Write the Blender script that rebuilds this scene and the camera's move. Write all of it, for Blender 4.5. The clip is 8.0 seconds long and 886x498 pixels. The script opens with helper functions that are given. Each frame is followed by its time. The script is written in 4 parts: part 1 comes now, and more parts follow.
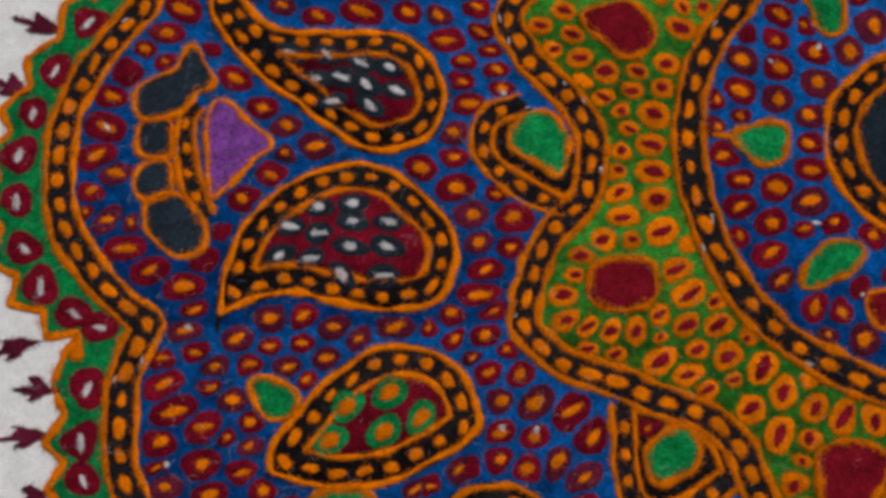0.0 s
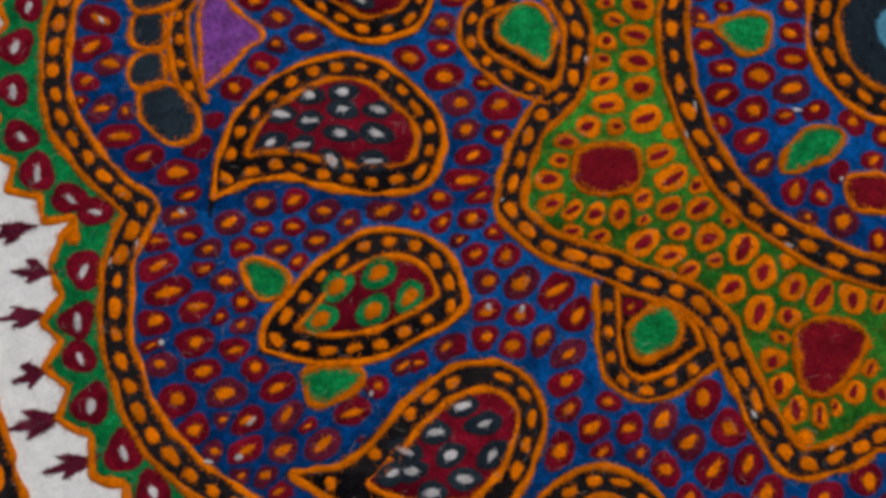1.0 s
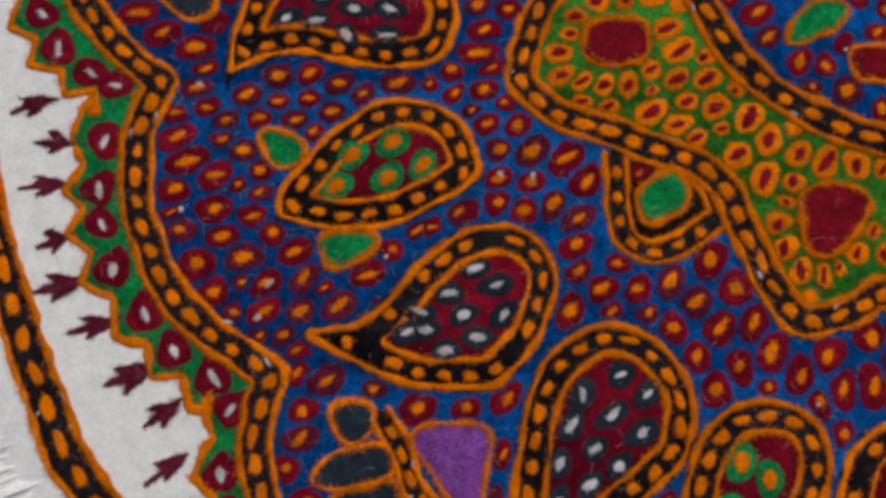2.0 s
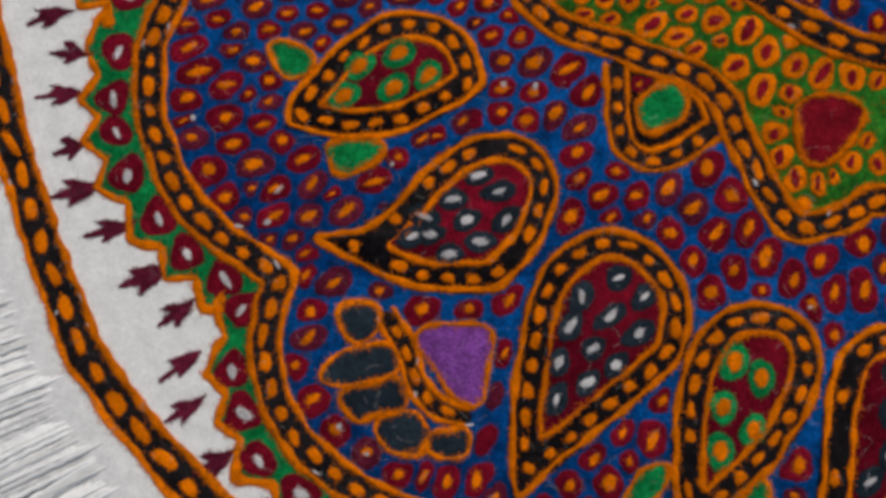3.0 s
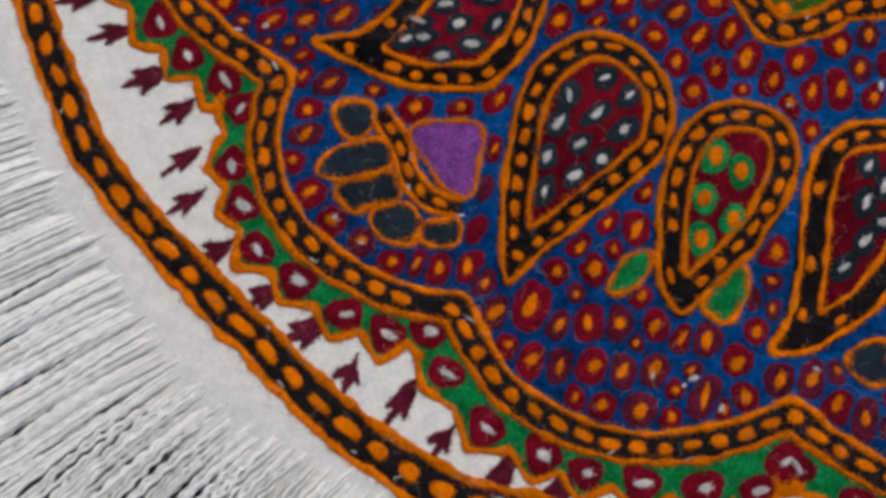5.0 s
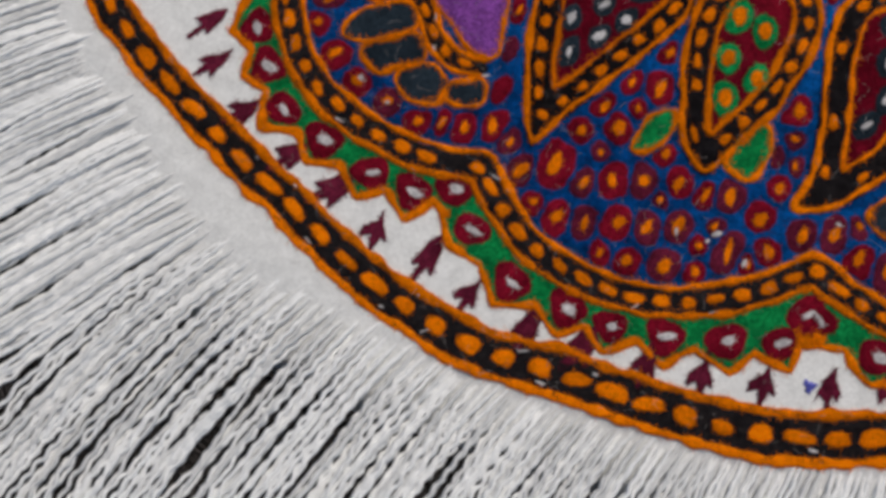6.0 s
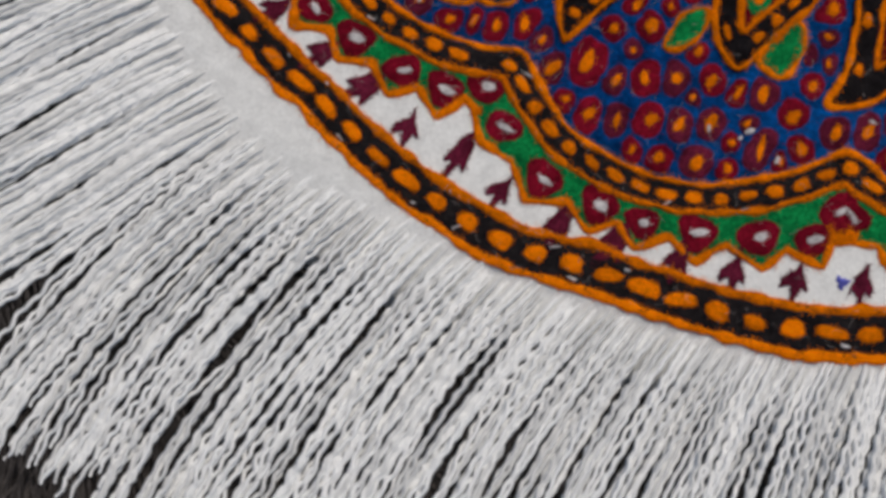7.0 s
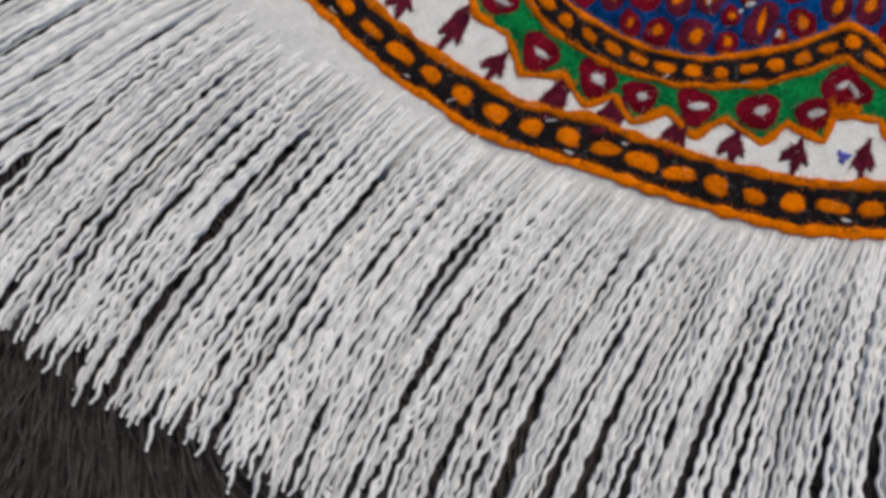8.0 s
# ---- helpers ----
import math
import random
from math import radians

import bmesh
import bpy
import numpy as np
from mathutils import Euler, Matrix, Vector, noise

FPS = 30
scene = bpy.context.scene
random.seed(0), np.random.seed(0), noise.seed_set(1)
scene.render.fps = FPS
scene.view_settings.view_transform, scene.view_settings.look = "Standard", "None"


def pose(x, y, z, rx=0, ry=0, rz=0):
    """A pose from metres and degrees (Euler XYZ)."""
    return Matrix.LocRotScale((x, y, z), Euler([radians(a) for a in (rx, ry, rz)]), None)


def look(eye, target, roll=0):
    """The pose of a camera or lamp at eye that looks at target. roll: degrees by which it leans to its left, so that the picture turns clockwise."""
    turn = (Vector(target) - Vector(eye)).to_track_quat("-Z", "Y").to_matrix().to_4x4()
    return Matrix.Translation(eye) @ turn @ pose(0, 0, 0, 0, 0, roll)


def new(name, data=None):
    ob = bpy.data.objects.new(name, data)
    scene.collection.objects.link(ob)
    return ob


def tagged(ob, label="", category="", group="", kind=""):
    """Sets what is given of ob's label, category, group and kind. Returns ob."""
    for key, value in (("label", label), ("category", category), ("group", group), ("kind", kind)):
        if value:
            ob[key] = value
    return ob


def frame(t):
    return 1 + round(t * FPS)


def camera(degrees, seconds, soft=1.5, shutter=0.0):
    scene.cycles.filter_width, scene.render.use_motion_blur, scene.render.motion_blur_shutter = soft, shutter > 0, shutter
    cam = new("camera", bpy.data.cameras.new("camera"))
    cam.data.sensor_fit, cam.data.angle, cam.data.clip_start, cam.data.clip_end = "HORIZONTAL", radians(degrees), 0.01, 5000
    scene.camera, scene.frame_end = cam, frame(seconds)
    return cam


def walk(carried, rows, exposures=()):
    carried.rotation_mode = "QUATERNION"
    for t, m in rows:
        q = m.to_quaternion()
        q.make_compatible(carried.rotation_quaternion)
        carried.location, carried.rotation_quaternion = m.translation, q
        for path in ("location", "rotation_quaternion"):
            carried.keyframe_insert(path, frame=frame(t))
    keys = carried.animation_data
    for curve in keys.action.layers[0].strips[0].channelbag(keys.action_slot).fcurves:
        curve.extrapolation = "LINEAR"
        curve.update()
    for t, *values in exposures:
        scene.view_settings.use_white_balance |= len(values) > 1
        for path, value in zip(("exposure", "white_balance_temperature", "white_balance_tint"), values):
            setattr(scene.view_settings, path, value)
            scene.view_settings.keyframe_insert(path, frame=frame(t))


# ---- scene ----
# The camera slides down over a round embroidered mat; world origin is the centre of the mat, z = 0 its top.
cam = camera(46.0, 8.0, soft=3.8)
PATH = [
    (0.0, -0.0628, -0.0411, 0.167, 13.82, 0.974, 0.0),
    (0.5, -0.06092, -0.04775, 0.16706, 12.831, 0.906, -0.006),
    (1.0, -0.06071, -0.05726, 0.167, 12.742, 1.021, -0.039),
    (1.5, -0.06198, -0.06669, 0.16774, 12.255, 1.114, -0.05),
    (2.0, -0.06232, -0.07765, 0.16661, 12.153, 1.221, -0.118),
    (2.2, -0.06134, -0.08145, 0.16678, 11.878, 1.305, 0.058),
    (3.3, -0.06163, -0.08813, 0.17164, 9.662, 1.682, 0.26),
    (3.5, -0.06067, -0.08859, 0.17241, 9.533, 1.709, 0.29),
    (4.0, -0.05824, -0.09635, 0.17233, 9.754, 1.099, 0.132),
    (4.5, -0.05943, -0.10562, 0.17198, 9.544, 1.116, 0.191),
    (5.0, -0.0617, -0.11961, 0.17095, 9.252, 1.065, 0.313),
    (5.2, -0.06311, -0.12584, 0.17028, 9.231, 0.849, 0.257),
    (6.5, -0.06739, -0.14386, 0.16933, 7.114, 1.344, 0.422),
    (7.0, -0.06961, -0.15345, 0.16787, 7.129, 1.491, 0.557),
    (7.5, -0.06957, -0.16481, 0.16511, 7.594, 1.481, 0.593),
    (8.0, -0.06867, -0.17174, 0.16276, 6.67, 1.436, 0.788),
]
walk(cam, [(t, pose(x, y, z, rx, ry, rz)) for t, x, y, z, rx, ry, rz in PATH])

# ---- light ----
scene.view_settings.exposure = 0.14
SUN_HEIGHT, SUN_TURN = 52, 35
world = bpy.data.worlds.new("sky")
world.use_nodes = True
scene.world = world
wn, wl = world.node_tree.nodes, world.node_tree.links
sky = wn.new("ShaderNodeTexSky")
sky.sky_type, sky.sun_disc = "NISHITA", False
sky.sun_elevation, sky.sun_rotation = radians(SUN_HEIGHT), radians(SUN_TURN)
wl.new(sky.outputs[0], wn["Background"].inputs[0])
wn["Background"].inputs[1].default_value = 0.055
sun = new("sun", bpy.data.lights.new("sun", "SUN"))
sun.data.energy, sun.data.angle, sun.data.color = 2.1, radians(40), (1.0, 0.9, 0.78)
az = radians(SUN_TURN)
sun_way = Vector((math.sin(az) * math.cos(radians(SUN_HEIGHT)), math.cos(az) * math.cos(radians(SUN_HEIGHT)), math.sin(radians(SUN_HEIGHT))))
sun.matrix_world = look(sun_way * 3, (0, 0, 0))

# ---- materials ----
from mathutils.geometry import tessellate_polygon

MM = 0.001


def felt(name, rgb, mottle=0.35, grain=0.35, bump=1.0, shade=(0.0, 0.0, 0.0), stretch=(1, 1, 1), stain=0.0, stain_rgb=(0, 0, 0)):
    """Woolly stitched thread: colour mottled at two scales, fibres as relief."""
    m = bpy.data.materials.new(name)
    m.use_nodes = True
    n, l = m.node_tree.nodes, m.node_tree.links
    b = n["Principled BSDF"]
    b.inputs["Roughness"].default_value = 0.85
    b.inputs["Specular IOR Level"].default_value = 0.03
    geo = n.new("ShaderNodeNewGeometry")
    mp = n.new("ShaderNodeMapping")
    mp.inputs["Scale"].default_value = [1000 * s for s in stretch]
    l.new(geo.outputs["Position"], mp.inputs[0])
    coarse, fine, fibre = (n.new("ShaderNodeTexNoise") for _ in range(3))
    coarse.inputs["Scale"].default_value, coarse.inputs["Detail"].default_value = 0.35, 3
    fine.inputs["Scale"].default_value, fine.inputs["Detail"].default_value, fine.inputs["Roughness"].default_value = 1.6, 5, 0.7
    fibre.inputs["Scale"].default_value, fibre.inputs["Detail"].default_value, fibre.inputs["Distortion"].default_value = 3.0, 3, 1.5
    for t in (coarse, fine, fibre):
        l.new(mp.outputs[0], t.inputs["Vector"])
    info = n.new("ShaderNodeObjectInfo")

    def ramp(src, low, high):
        r = n.new("ShaderNodeMapRange")
        r.inputs[1].default_value, r.inputs[2].default_value = 0.3, 0.7
        r.inputs[3].default_value, r.inputs[4].default_value = low, high
        l.new(src, r.inputs[0])
        return r.outputs[0]

    def times(a, b2):
        r = n.new("ShaderNodeMath")
        r.operation = "MULTIPLY"
        l.new(a, r.inputs[0])
        l.new(b2, r.inputs[1])
        return r.outputs[0]

    value = times(times(ramp(coarse.outputs[0], 1 - mottle, 1 + mottle), ramp(fine.outputs[0], 1 - grain, 1 + grain)), times(ramp(fibre.outputs[0], 1 - grain * 0.9, 1 + grain * 0.9), ramp(info.outputs["Random"], 0.85, 1.12)))
    mix = n.new("ShaderNodeMix")
    mix.data_type = "RGBA"
    mix.inputs["A"].default_value, mix.inputs["B"].default_value = (*shade, 1), (*rgb, 1)
    half = n.new("ShaderNodeMath")
    half.operation, half.use_clamp = "MULTIPLY", False
    half.inputs[1].default_value = 1.0
    l.new(value, half.inputs[0])
    mix.clamp_factor = False
    l.new(half.outputs[0], mix.inputs["Factor"])
    out = mix.outputs["Result"]
    if stain:
        spots = n.new("ShaderNodeTexNoise")
        spots.inputs["Scale"].default_value, spots.inputs["Detail"].default_value = 0.9, 4
        l.new(mp.outputs[0], spots.inputs["Vector"])
        fade = n.new("ShaderNodeMapRange")
        fade.inputs[1].default_value, fade.inputs[2].default_value = 0.55, 0.75
        fade.inputs[3].default_value, fade.inputs[4].default_value = 0.0, stain
        l.new(spots.outputs[0], fade.inputs[0])
        two = n.new("ShaderNodeMix")
        two.data_type = "RGBA"
        l.new(fade.outputs[0], two.inputs["Factor"])
        l.new(out, two.inputs["A"])
        two.inputs["B"].default_value = (*stain_rgb, 1)
        out = two.outputs["Result"]
    l.new(out, b.inputs["Base Color"])
    bm = n.new("ShaderNodeBump")
    bm.inputs["Strength"].default_value, bm.inputs["Distance"].default_value = bump, 0.0003
    add = n.new("ShaderNodeMath")
    l.new(fine.outputs[0], add.inputs[0])
    l.new(fibre.outputs[0], add.inputs[1])
    l.new(add.outputs[0], bm.inputs["Height"])
    l.new(bm.outputs[0], b.inputs["Normal"])
    return m


WHITE = felt("white_wool", (0.72, 0.725, 0.71), mottle=0.08, grain=0.12, bump=0.5)
YARN = felt("white_yarn", (0.84, 0.85, 0.845), mottle=0.05, grain=0.08, bump=0.4)
ORANGE = felt("orange_thread", (0.87, 0.205, 0.0005), mottle=0.18, grain=0.28, stain=0.25, stain_rgb=(0.45, 0.05, 0.004))
BLACK = felt("black_thread", (0.015, 0.013, 0.014), mottle=0.4, grain=0.5, stain=0.18, stain_rgb=(0.12, 0.09, 0.08))
BLUE = felt("blue_thread", (0.003, 0.125, 0.45), mottle=0.4, grain=0.5, stain=0.28, stain_rgb=(0.06, 0.02, 0.06))
MAROON = felt("maroon_thread", (0.19, 0.005, 0.018), mottle=0.3, grain=0.45)
WINE = felt("wine_thread", (0.12, 0.012, 0.032), mottle=0.3, grain=0.5)
RED = felt("red_thread", (0.24, 0.008, 0.018), mottle=0.25, grain=0.4)
GREEN = felt("green_thread", (0.006, 0.25, 0.065), mottle=0.35, grain=0.55, stain=0.3, stain_rgb=(0.01, 0.07, 0.03))
LEAF = felt("leaf_thread", (0.045, 0.30, 0.03), mottle=0.4, grain=0.5, stain=0.55, stain_rgb=(0.40, 0.20, 0.004))
PURPLE = felt("purple_thread", (0.25, 0.07, 0.36), mottle=0.3, grain=0.5, stain=0.4, stain_rgb=(0.08, 0.015, 0.07))
SLATE = felt("slate_thread", (0.020, 0.031, 0.043), mottle=0.25, grain=0.5)
CYAN = felt("pale_blue_thread", (0.12, 0.38, 0.55), mottle=0.15, grain=0.3)
CHALK = felt("white_thread", (0.62, 0.60, 0.60), mottle=0.1, grain=0.3)
FUR = felt("dark_fur", (0.070, 0.063, 0.061), mottle=0.4, grain=0.4, bump=0.3)
WOOD = felt("dark_table", (0.06, 0.04, 0.03), mottle=0.2, grain=0.3, bump=0.1, stretch=(0.02, 0.2, 0.2))
THREADS = (ORANGE, BLACK, MAROON, WINE, RED, GREEN, PURPLE, SLATE, CYAN, CHALK)
HAIR = felt("loose_fibre", (0.5, 0.46, 0.44), mottle=0.1, grain=0.2, bump=0.1)


# ---- shapes ----
FUZZ = {}
FUZZ_RNG = np.random.default_rng(77)


def fuzz(me, m, density):
    """Short fibres that stand out from the rims of stitched work, gathered by thread (mm)."""
    k = len(me.polygons)
    nrm, mid, size = np.zeros(k * 3), np.zeros(k * 3), np.zeros(k)
    me.polygons.foreach_get("normal", nrm)
    me.polygons.foreach_get("center", mid)
    me.polygons.foreach_get("area", size)
    a = np.array(m)
    nrm, mid = nrm.reshape(-1, 3) @ a[:3, :3].T, mid.reshape(-1, 3) @ a[:3, :3].T + a[:3, 3]
    nrm /= np.linalg.norm(nrm, axis=1)[:, None] + 1e-12
    nrm[nrm[:, 2] < -0.02] *= -1
    mid = mid / MM
    steep = (np.hypot(nrm[:, 0], nrm[:, 1]) > 0.35) & (mid[:, 2] > -0.5) & (mid[:, 0] < 45) & (mid[:, 1] < 75)
    if not steep.any():
        return
    scale = max(abs(np.linalg.det(a[:3, :3])) ** (2 / 3), 0.05)
    count = FUZZ_RNG.poisson(np.clip(size * scale / MM ** 2 * density, 0, 12)) * steep
    pick = np.repeat(np.arange(k), count)
    top = mid[:, 2].max() + 0.03
    way = np.arctan2(nrm[pick, 1], nrm[pick, 0]) + FUZZ_RNG.normal(0, 0.75, len(pick))
    at = np.c_[mid[pick, :2] + FUZZ_RNG.normal(0, 0.18, (len(pick), 2)), np.full(len(pick), top) + FUZZ_RNG.uniform(-0.05, 0.06, len(pick))]
    FUZZ.setdefault(me.materials[0].name, []).append(np.c_[at, way])


def fuzz_mesh(rows, material):
    """All gathered fibres of one thread as thin tapered blades."""
    p = np.vstack(rows)
    k = len(p)
    long, curl, wide = FUZZ_RNG.uniform(0.25, 0.8, k), FUZZ_RNG.normal(0, 0.7, k), FUZZ_RNG.uniform(0.025, 0.055, k)
    u = (-0.35, 0.3, 0.75)
    vs = np.zeros((k, 6, 3))
    for i, f in enumerate(u):
        w = p[:, 3] + curl * f
        x, y = p[:, 0] + np.cos(w) * long * f, p[:, 1] + np.sin(w) * long * f
        h = wide * (1.0, 1.0, 0.35)[i]
        for j, sign in enumerate((1, -1)):
            vs[:, 2 * i + j] = np.c_[x - np.sin(w) * h * sign, y + np.cos(w) * h * sign, p[:, 2] + 0.05 * (i == 1) - 0.08 * (i == 2)]
    base = (np.arange(k) * 6)[:, None]
    fs = np.vstack([base + np.array([0, 1, 3, 2]), base + np.array([2, 3, 5, 4])])
    return mesh_of("stitch_fuzz", vs.reshape(-1, 3) * MM, fs.tolist(), material)


def part(name, bm, material, parent, label="", kind=""):
    """Links a bmesh as one smooth mesh object under its thing."""
    me = bpy.data.meshes.new(name)
    bm.to_mesh(me)
    bm.free()
    me.materials.append(material)
    me.polygons.foreach_set("use_smooth", [True] * len(me.polygons))
    ob = new(name, me)
    ob.parent = parent
    if material in THREADS:
        fuzz(me, Matrix(), 6.0)
    return tagged(ob, label, kind=kind)


def shared(name, me, parent, m, label=""):
    """Another object on a mesh that alike pieces share."""
    ob = new(name, me)
    ob.parent = parent
    ob.matrix_basis = m
    if me.materials[0] in THREADS:
        fuzz(me, parent.matrix_basis @ m, 14.0)
    return tagged(ob, label)


def mesh_of(name, verts, faces, material):
    me = bpy.data.meshes.new(name)
    me.from_pydata([tuple(v) for v in verts], [], faces)
    me.materials.append(material)
    me.polygons.foreach_set("use_smooth", [True] * len(me.polygons))
    return me


def place(x, y, z=0.0, turn=0.0, sx=1.0, sy=1.0, sz=1.0):
    return Matrix.Translation((x * MM, y * MM, z * MM)) @ Matrix.Rotation(radians(turn), 4, "Z") @ Matrix.Diagonal((sx, sy, sz, 1))


def spline(points, closed=False, step=0.6):
    """A smooth line through a few points, in even steps (mm)."""
    p = np.array(points, float)
    n = len(p)
    out = []
    for i in range(n if closed else n - 1):
        a, b, c, d = (p[(i + k) % n] if closed else p[min(max(i + k, 0), n - 1)] for k in (-1, 0, 1, 2))
        for u in np.linspace(0, 1, 16, endpoint=False):
            out.append(0.5 * (2 * b + (c - a) * u + (2 * a - 5 * b + 4 * c - d) * u * u + (3 * b - a - 3 * c + d) * u ** 3))
    if not closed:
        out.append(p[-1])
    return even(np.array(out), step, closed)


def even(p, step, closed=False):
    q = np.vstack([p, p[:1]]) if closed else p
    s = np.r_[0, np.cumsum(np.hypot(*np.diff(q, axis=0).T))]
    k = max(4, int(round(s[-1] / step)))
    at = np.linspace(0, s[-1], k, endpoint=not closed)
    return np.c_[np.interp(at, s, q[:, 0]), np.interp(at, s, q[:, 1])]


def normals(p, closed):
    t = np.roll(p, -1, 0) - np.roll(p, 1, 0) if closed else np.gradient(p, axis=0)
    t = t / (np.hypot(*t.T)[:, None] + 1e-9)
    return np.c_[-t[:, 1], t[:, 0]]


def near(p, line):
    """Distance of each point of p from the samples of a line."""
    out = np.full(len(p), 1e9)
    for i in range(0, len(line), 200):
        out = np.minimum(out, np.sqrt(((p[:, None] - line[None, i:i + 200]) ** 2).sum(-1)).min(1))
    return out


def inside(p, poly):
    x, y = p[:, 0:1], p[:, 1:2]
    a, b = poly, np.roll(poly, -1, 0)
    cross = ((a[:, 1] > y) != (b[:, 1] > y)) & (x < (b[:, 0] - a[:, 0]) * (y - a[:, 1]) / (b[:, 1] - a[:, 1] + 1e-12) + a[:, 0])
    return cross.sum(1) % 2 == 1


def area(p):
    q = np.roll(p, -1, 0)
    return 0.5 * (p[:, 0] * q[:, 1] - q[:, 0] * p[:, 1]).sum()


def inset(poly, d, step=0.6):
    """A closed line moved inwards by d (outwards: minus), with its crossings cut away."""
    p = poly if area(poly) > 0 else poly[::-1]
    q = p + normals(p, True) * d
    keep = near(q, p) > abs(d) - 0.12
    q = q[keep]
    q = even(q, step, True)
    for _ in range(2):
        q = (np.roll(q, 1, 0) + 2 * q + np.roll(q, -1, 0)) / 4
    return q


RNG = np.random.default_rng(7)


def shaky(p, size, closed, wave=5.0):
    """Hand-made unevenness along a line."""
    k = len(p)
    raw = RNG.normal(0, 1, k)
    w = max(1, int(wave))
    kern = np.hanning(2 * w + 3)[1:-1]
    kern /= np.sqrt((kern ** 2).sum())
    ext = np.pad(raw, 3 * w, mode="wrap")
    return np.convolve(ext, kern, "same")[3 * w:3 * w + k] * size


def ridge(p, width, height, z, closed=False, rough=0.10, wander=0.0, sides=6):
    """A stitched line: a low rounded ridge of that width along p (mm), as a bmesh."""
    nrm = normals(p, closed)
    half = width / 2 * (1 + shaky(p, rough, closed, 3))
    c = p + nrm * (shaky(p, wander, closed, 6))[:, None]
    tall = height * (1 + shaky(p, rough, closed, 3))
    bm = bmesh.new()
    rows = []
    a = np.linspace(0, math.pi, sides)
    for i in range(len(p)):
        e = 1.0
        if not closed:
            e = min(1.0, 0.25 + min(i, len(p) - 1 - i) * 0.4)
        rows.append([bm.verts.new(((c[i, 0] + nrm[i, 0] * half[i] * e * math.cos(t)) * MM, (c[i, 1] + nrm[i, 1] * half[i] * e * math.cos(t)) * MM,
                                   (z - 0.15 + (tall[i] * e + 0.15) * math.sin(t) ** 0.7) * MM)) for t in a])
    for i in range(len(p) - (0 if closed else 1)):
        r, s = rows[i], rows[(i + 1) % len(p)]
        for j in range(sides - 1):
            bm.faces.new((r[j], s[j], s[j + 1], r[j + 1]))
    if not closed:
        bm.faces.new(rows[0])
        bm.faces.new(rows[-1][::-1])
    return bm


def pad(poly, z, height, soft=0.7):
    """A filled patch of stitches: a flat cushion with rounded rims, as a bmesh."""
    p = poly if area(poly) > 0 else poly[::-1]
    nrm = normals(p, True)
    bm = bmesh.new()
    rings = []
    rims = ((0, -0.1), (0, height * 0.45), (soft * 0.35, height * 0.85), (soft, height)) if soft else ((0, -0.1), (0, height))
    for d, h in rims:
        q = p + nrm * d
        rings.append([bm.verts.new((x * MM, y * MM, (z + h) * MM)) for x, y in q])
    for r, s in zip(rings, rings[1:]):
        for i in range(len(r)):
            j = (i + 1) % len(r)
            bm.faces.new((r[i], r[j], s[j], s[i]))
    for tri in tessellate_polygon([[Vector((x, y, 0)) for x, y in q]]):
        a, b, c = (rings[-1][i] for i in tri)
        if (b.co - a.co).cross(c.co - a.co).z < 0:
            b, c = c, b
        if not bm.faces.get((a, b, c)):
            bm.faces.new((a, b, c))
    return bm


def pad_mesh(name, seed, material, pointed=0.0, height=0.2, segs=14, square=0.0, wedge=0.0):
    """A small cushion of stitches, 2 mm long before scaling, for alike pieces."""
    r = np.random.default_rng(seed)
    a = np.linspace(0, 2 * math.pi, segs, endpoint=False)
    rad = 1 + 0.07 * np.sin(2 * a + r.uniform(0, 6)) + 0.06 * np.sin(3 * a + r.uniform(0, 6)) + r.normal(0, 0.03, segs)
    rad = rad * (1 + pointed * (np.abs(np.cos(a)) ** 6)) * (1 + square * np.abs(np.sin(2 * a)) ** 1.5) * (1 + wedge * np.cos(3 * (a + math.pi / 2)))
    verts, faces = [], []
    for f, h in ((1.0, -0.15), (0.97, 0.3), (0.82, 0.8), (0.45, 1.0)):
        for k in range(segs):
            verts.append((math.cos(a[k]) * rad[k] * f * MM, math.sin(a[k]) * rad[k] * f * MM, h * height * MM))
    for i in range(3):
        for k in range(segs):
            j = (k + 1) % segs
            faces.append((i * segs + k, i * segs + j, (i + 1) * segs + j, (i + 1) * segs + k))
    faces.append(tuple(3 * segs + k for k in range(segs)))
    return mesh_of(name, verts, faces, material)


def empty(name, parent=None):
    ob = new(name)
    ob.empty_display_size = 0.02
    ob.parent = parent
    return ob


# Heights of the layers of stitching over the cloth (mm).
Z_BORDER, Z_BLUE, Z_LEAF, Z_DISC = 0.12, 0.22, 0.32, 0.42

# ---- table and fur rug under the mat ----
def rug_sheet():
    bm = bmesh.new()
    bmesh.ops.create_grid(bm, x_segments=120, y_segments=120, size=0.55)
    for v in bm.verts:
        v.co.z = -0.0075 + 0.0025 * noise.fractal(Vector((v.co.x * 40, v.co.y * 40, 0)), 1.0, 2.0, 3) - 0.004 * max(0, (v.co.length - 0.45) * 20)
    return bm


def ground_sheet():
    bm = bmesh.new()
    bmesh.ops.create_grid(bm, x_segments=8, y_segments=8, size=40)
    bmesh.ops.translate(bm, verts=bm.verts, vec=(0, 0, -0.03))
    return bm


ground = part("ground", ground_sheet(), WOOD, None)
tagged(ground, "plain dark floor under the fur rug", "ground", kind="structure")
rug = part("fur_rug", rug_sheet(), FUR, None)
tagged(rug, "dark brown fur rug with long soft hair", "rug")

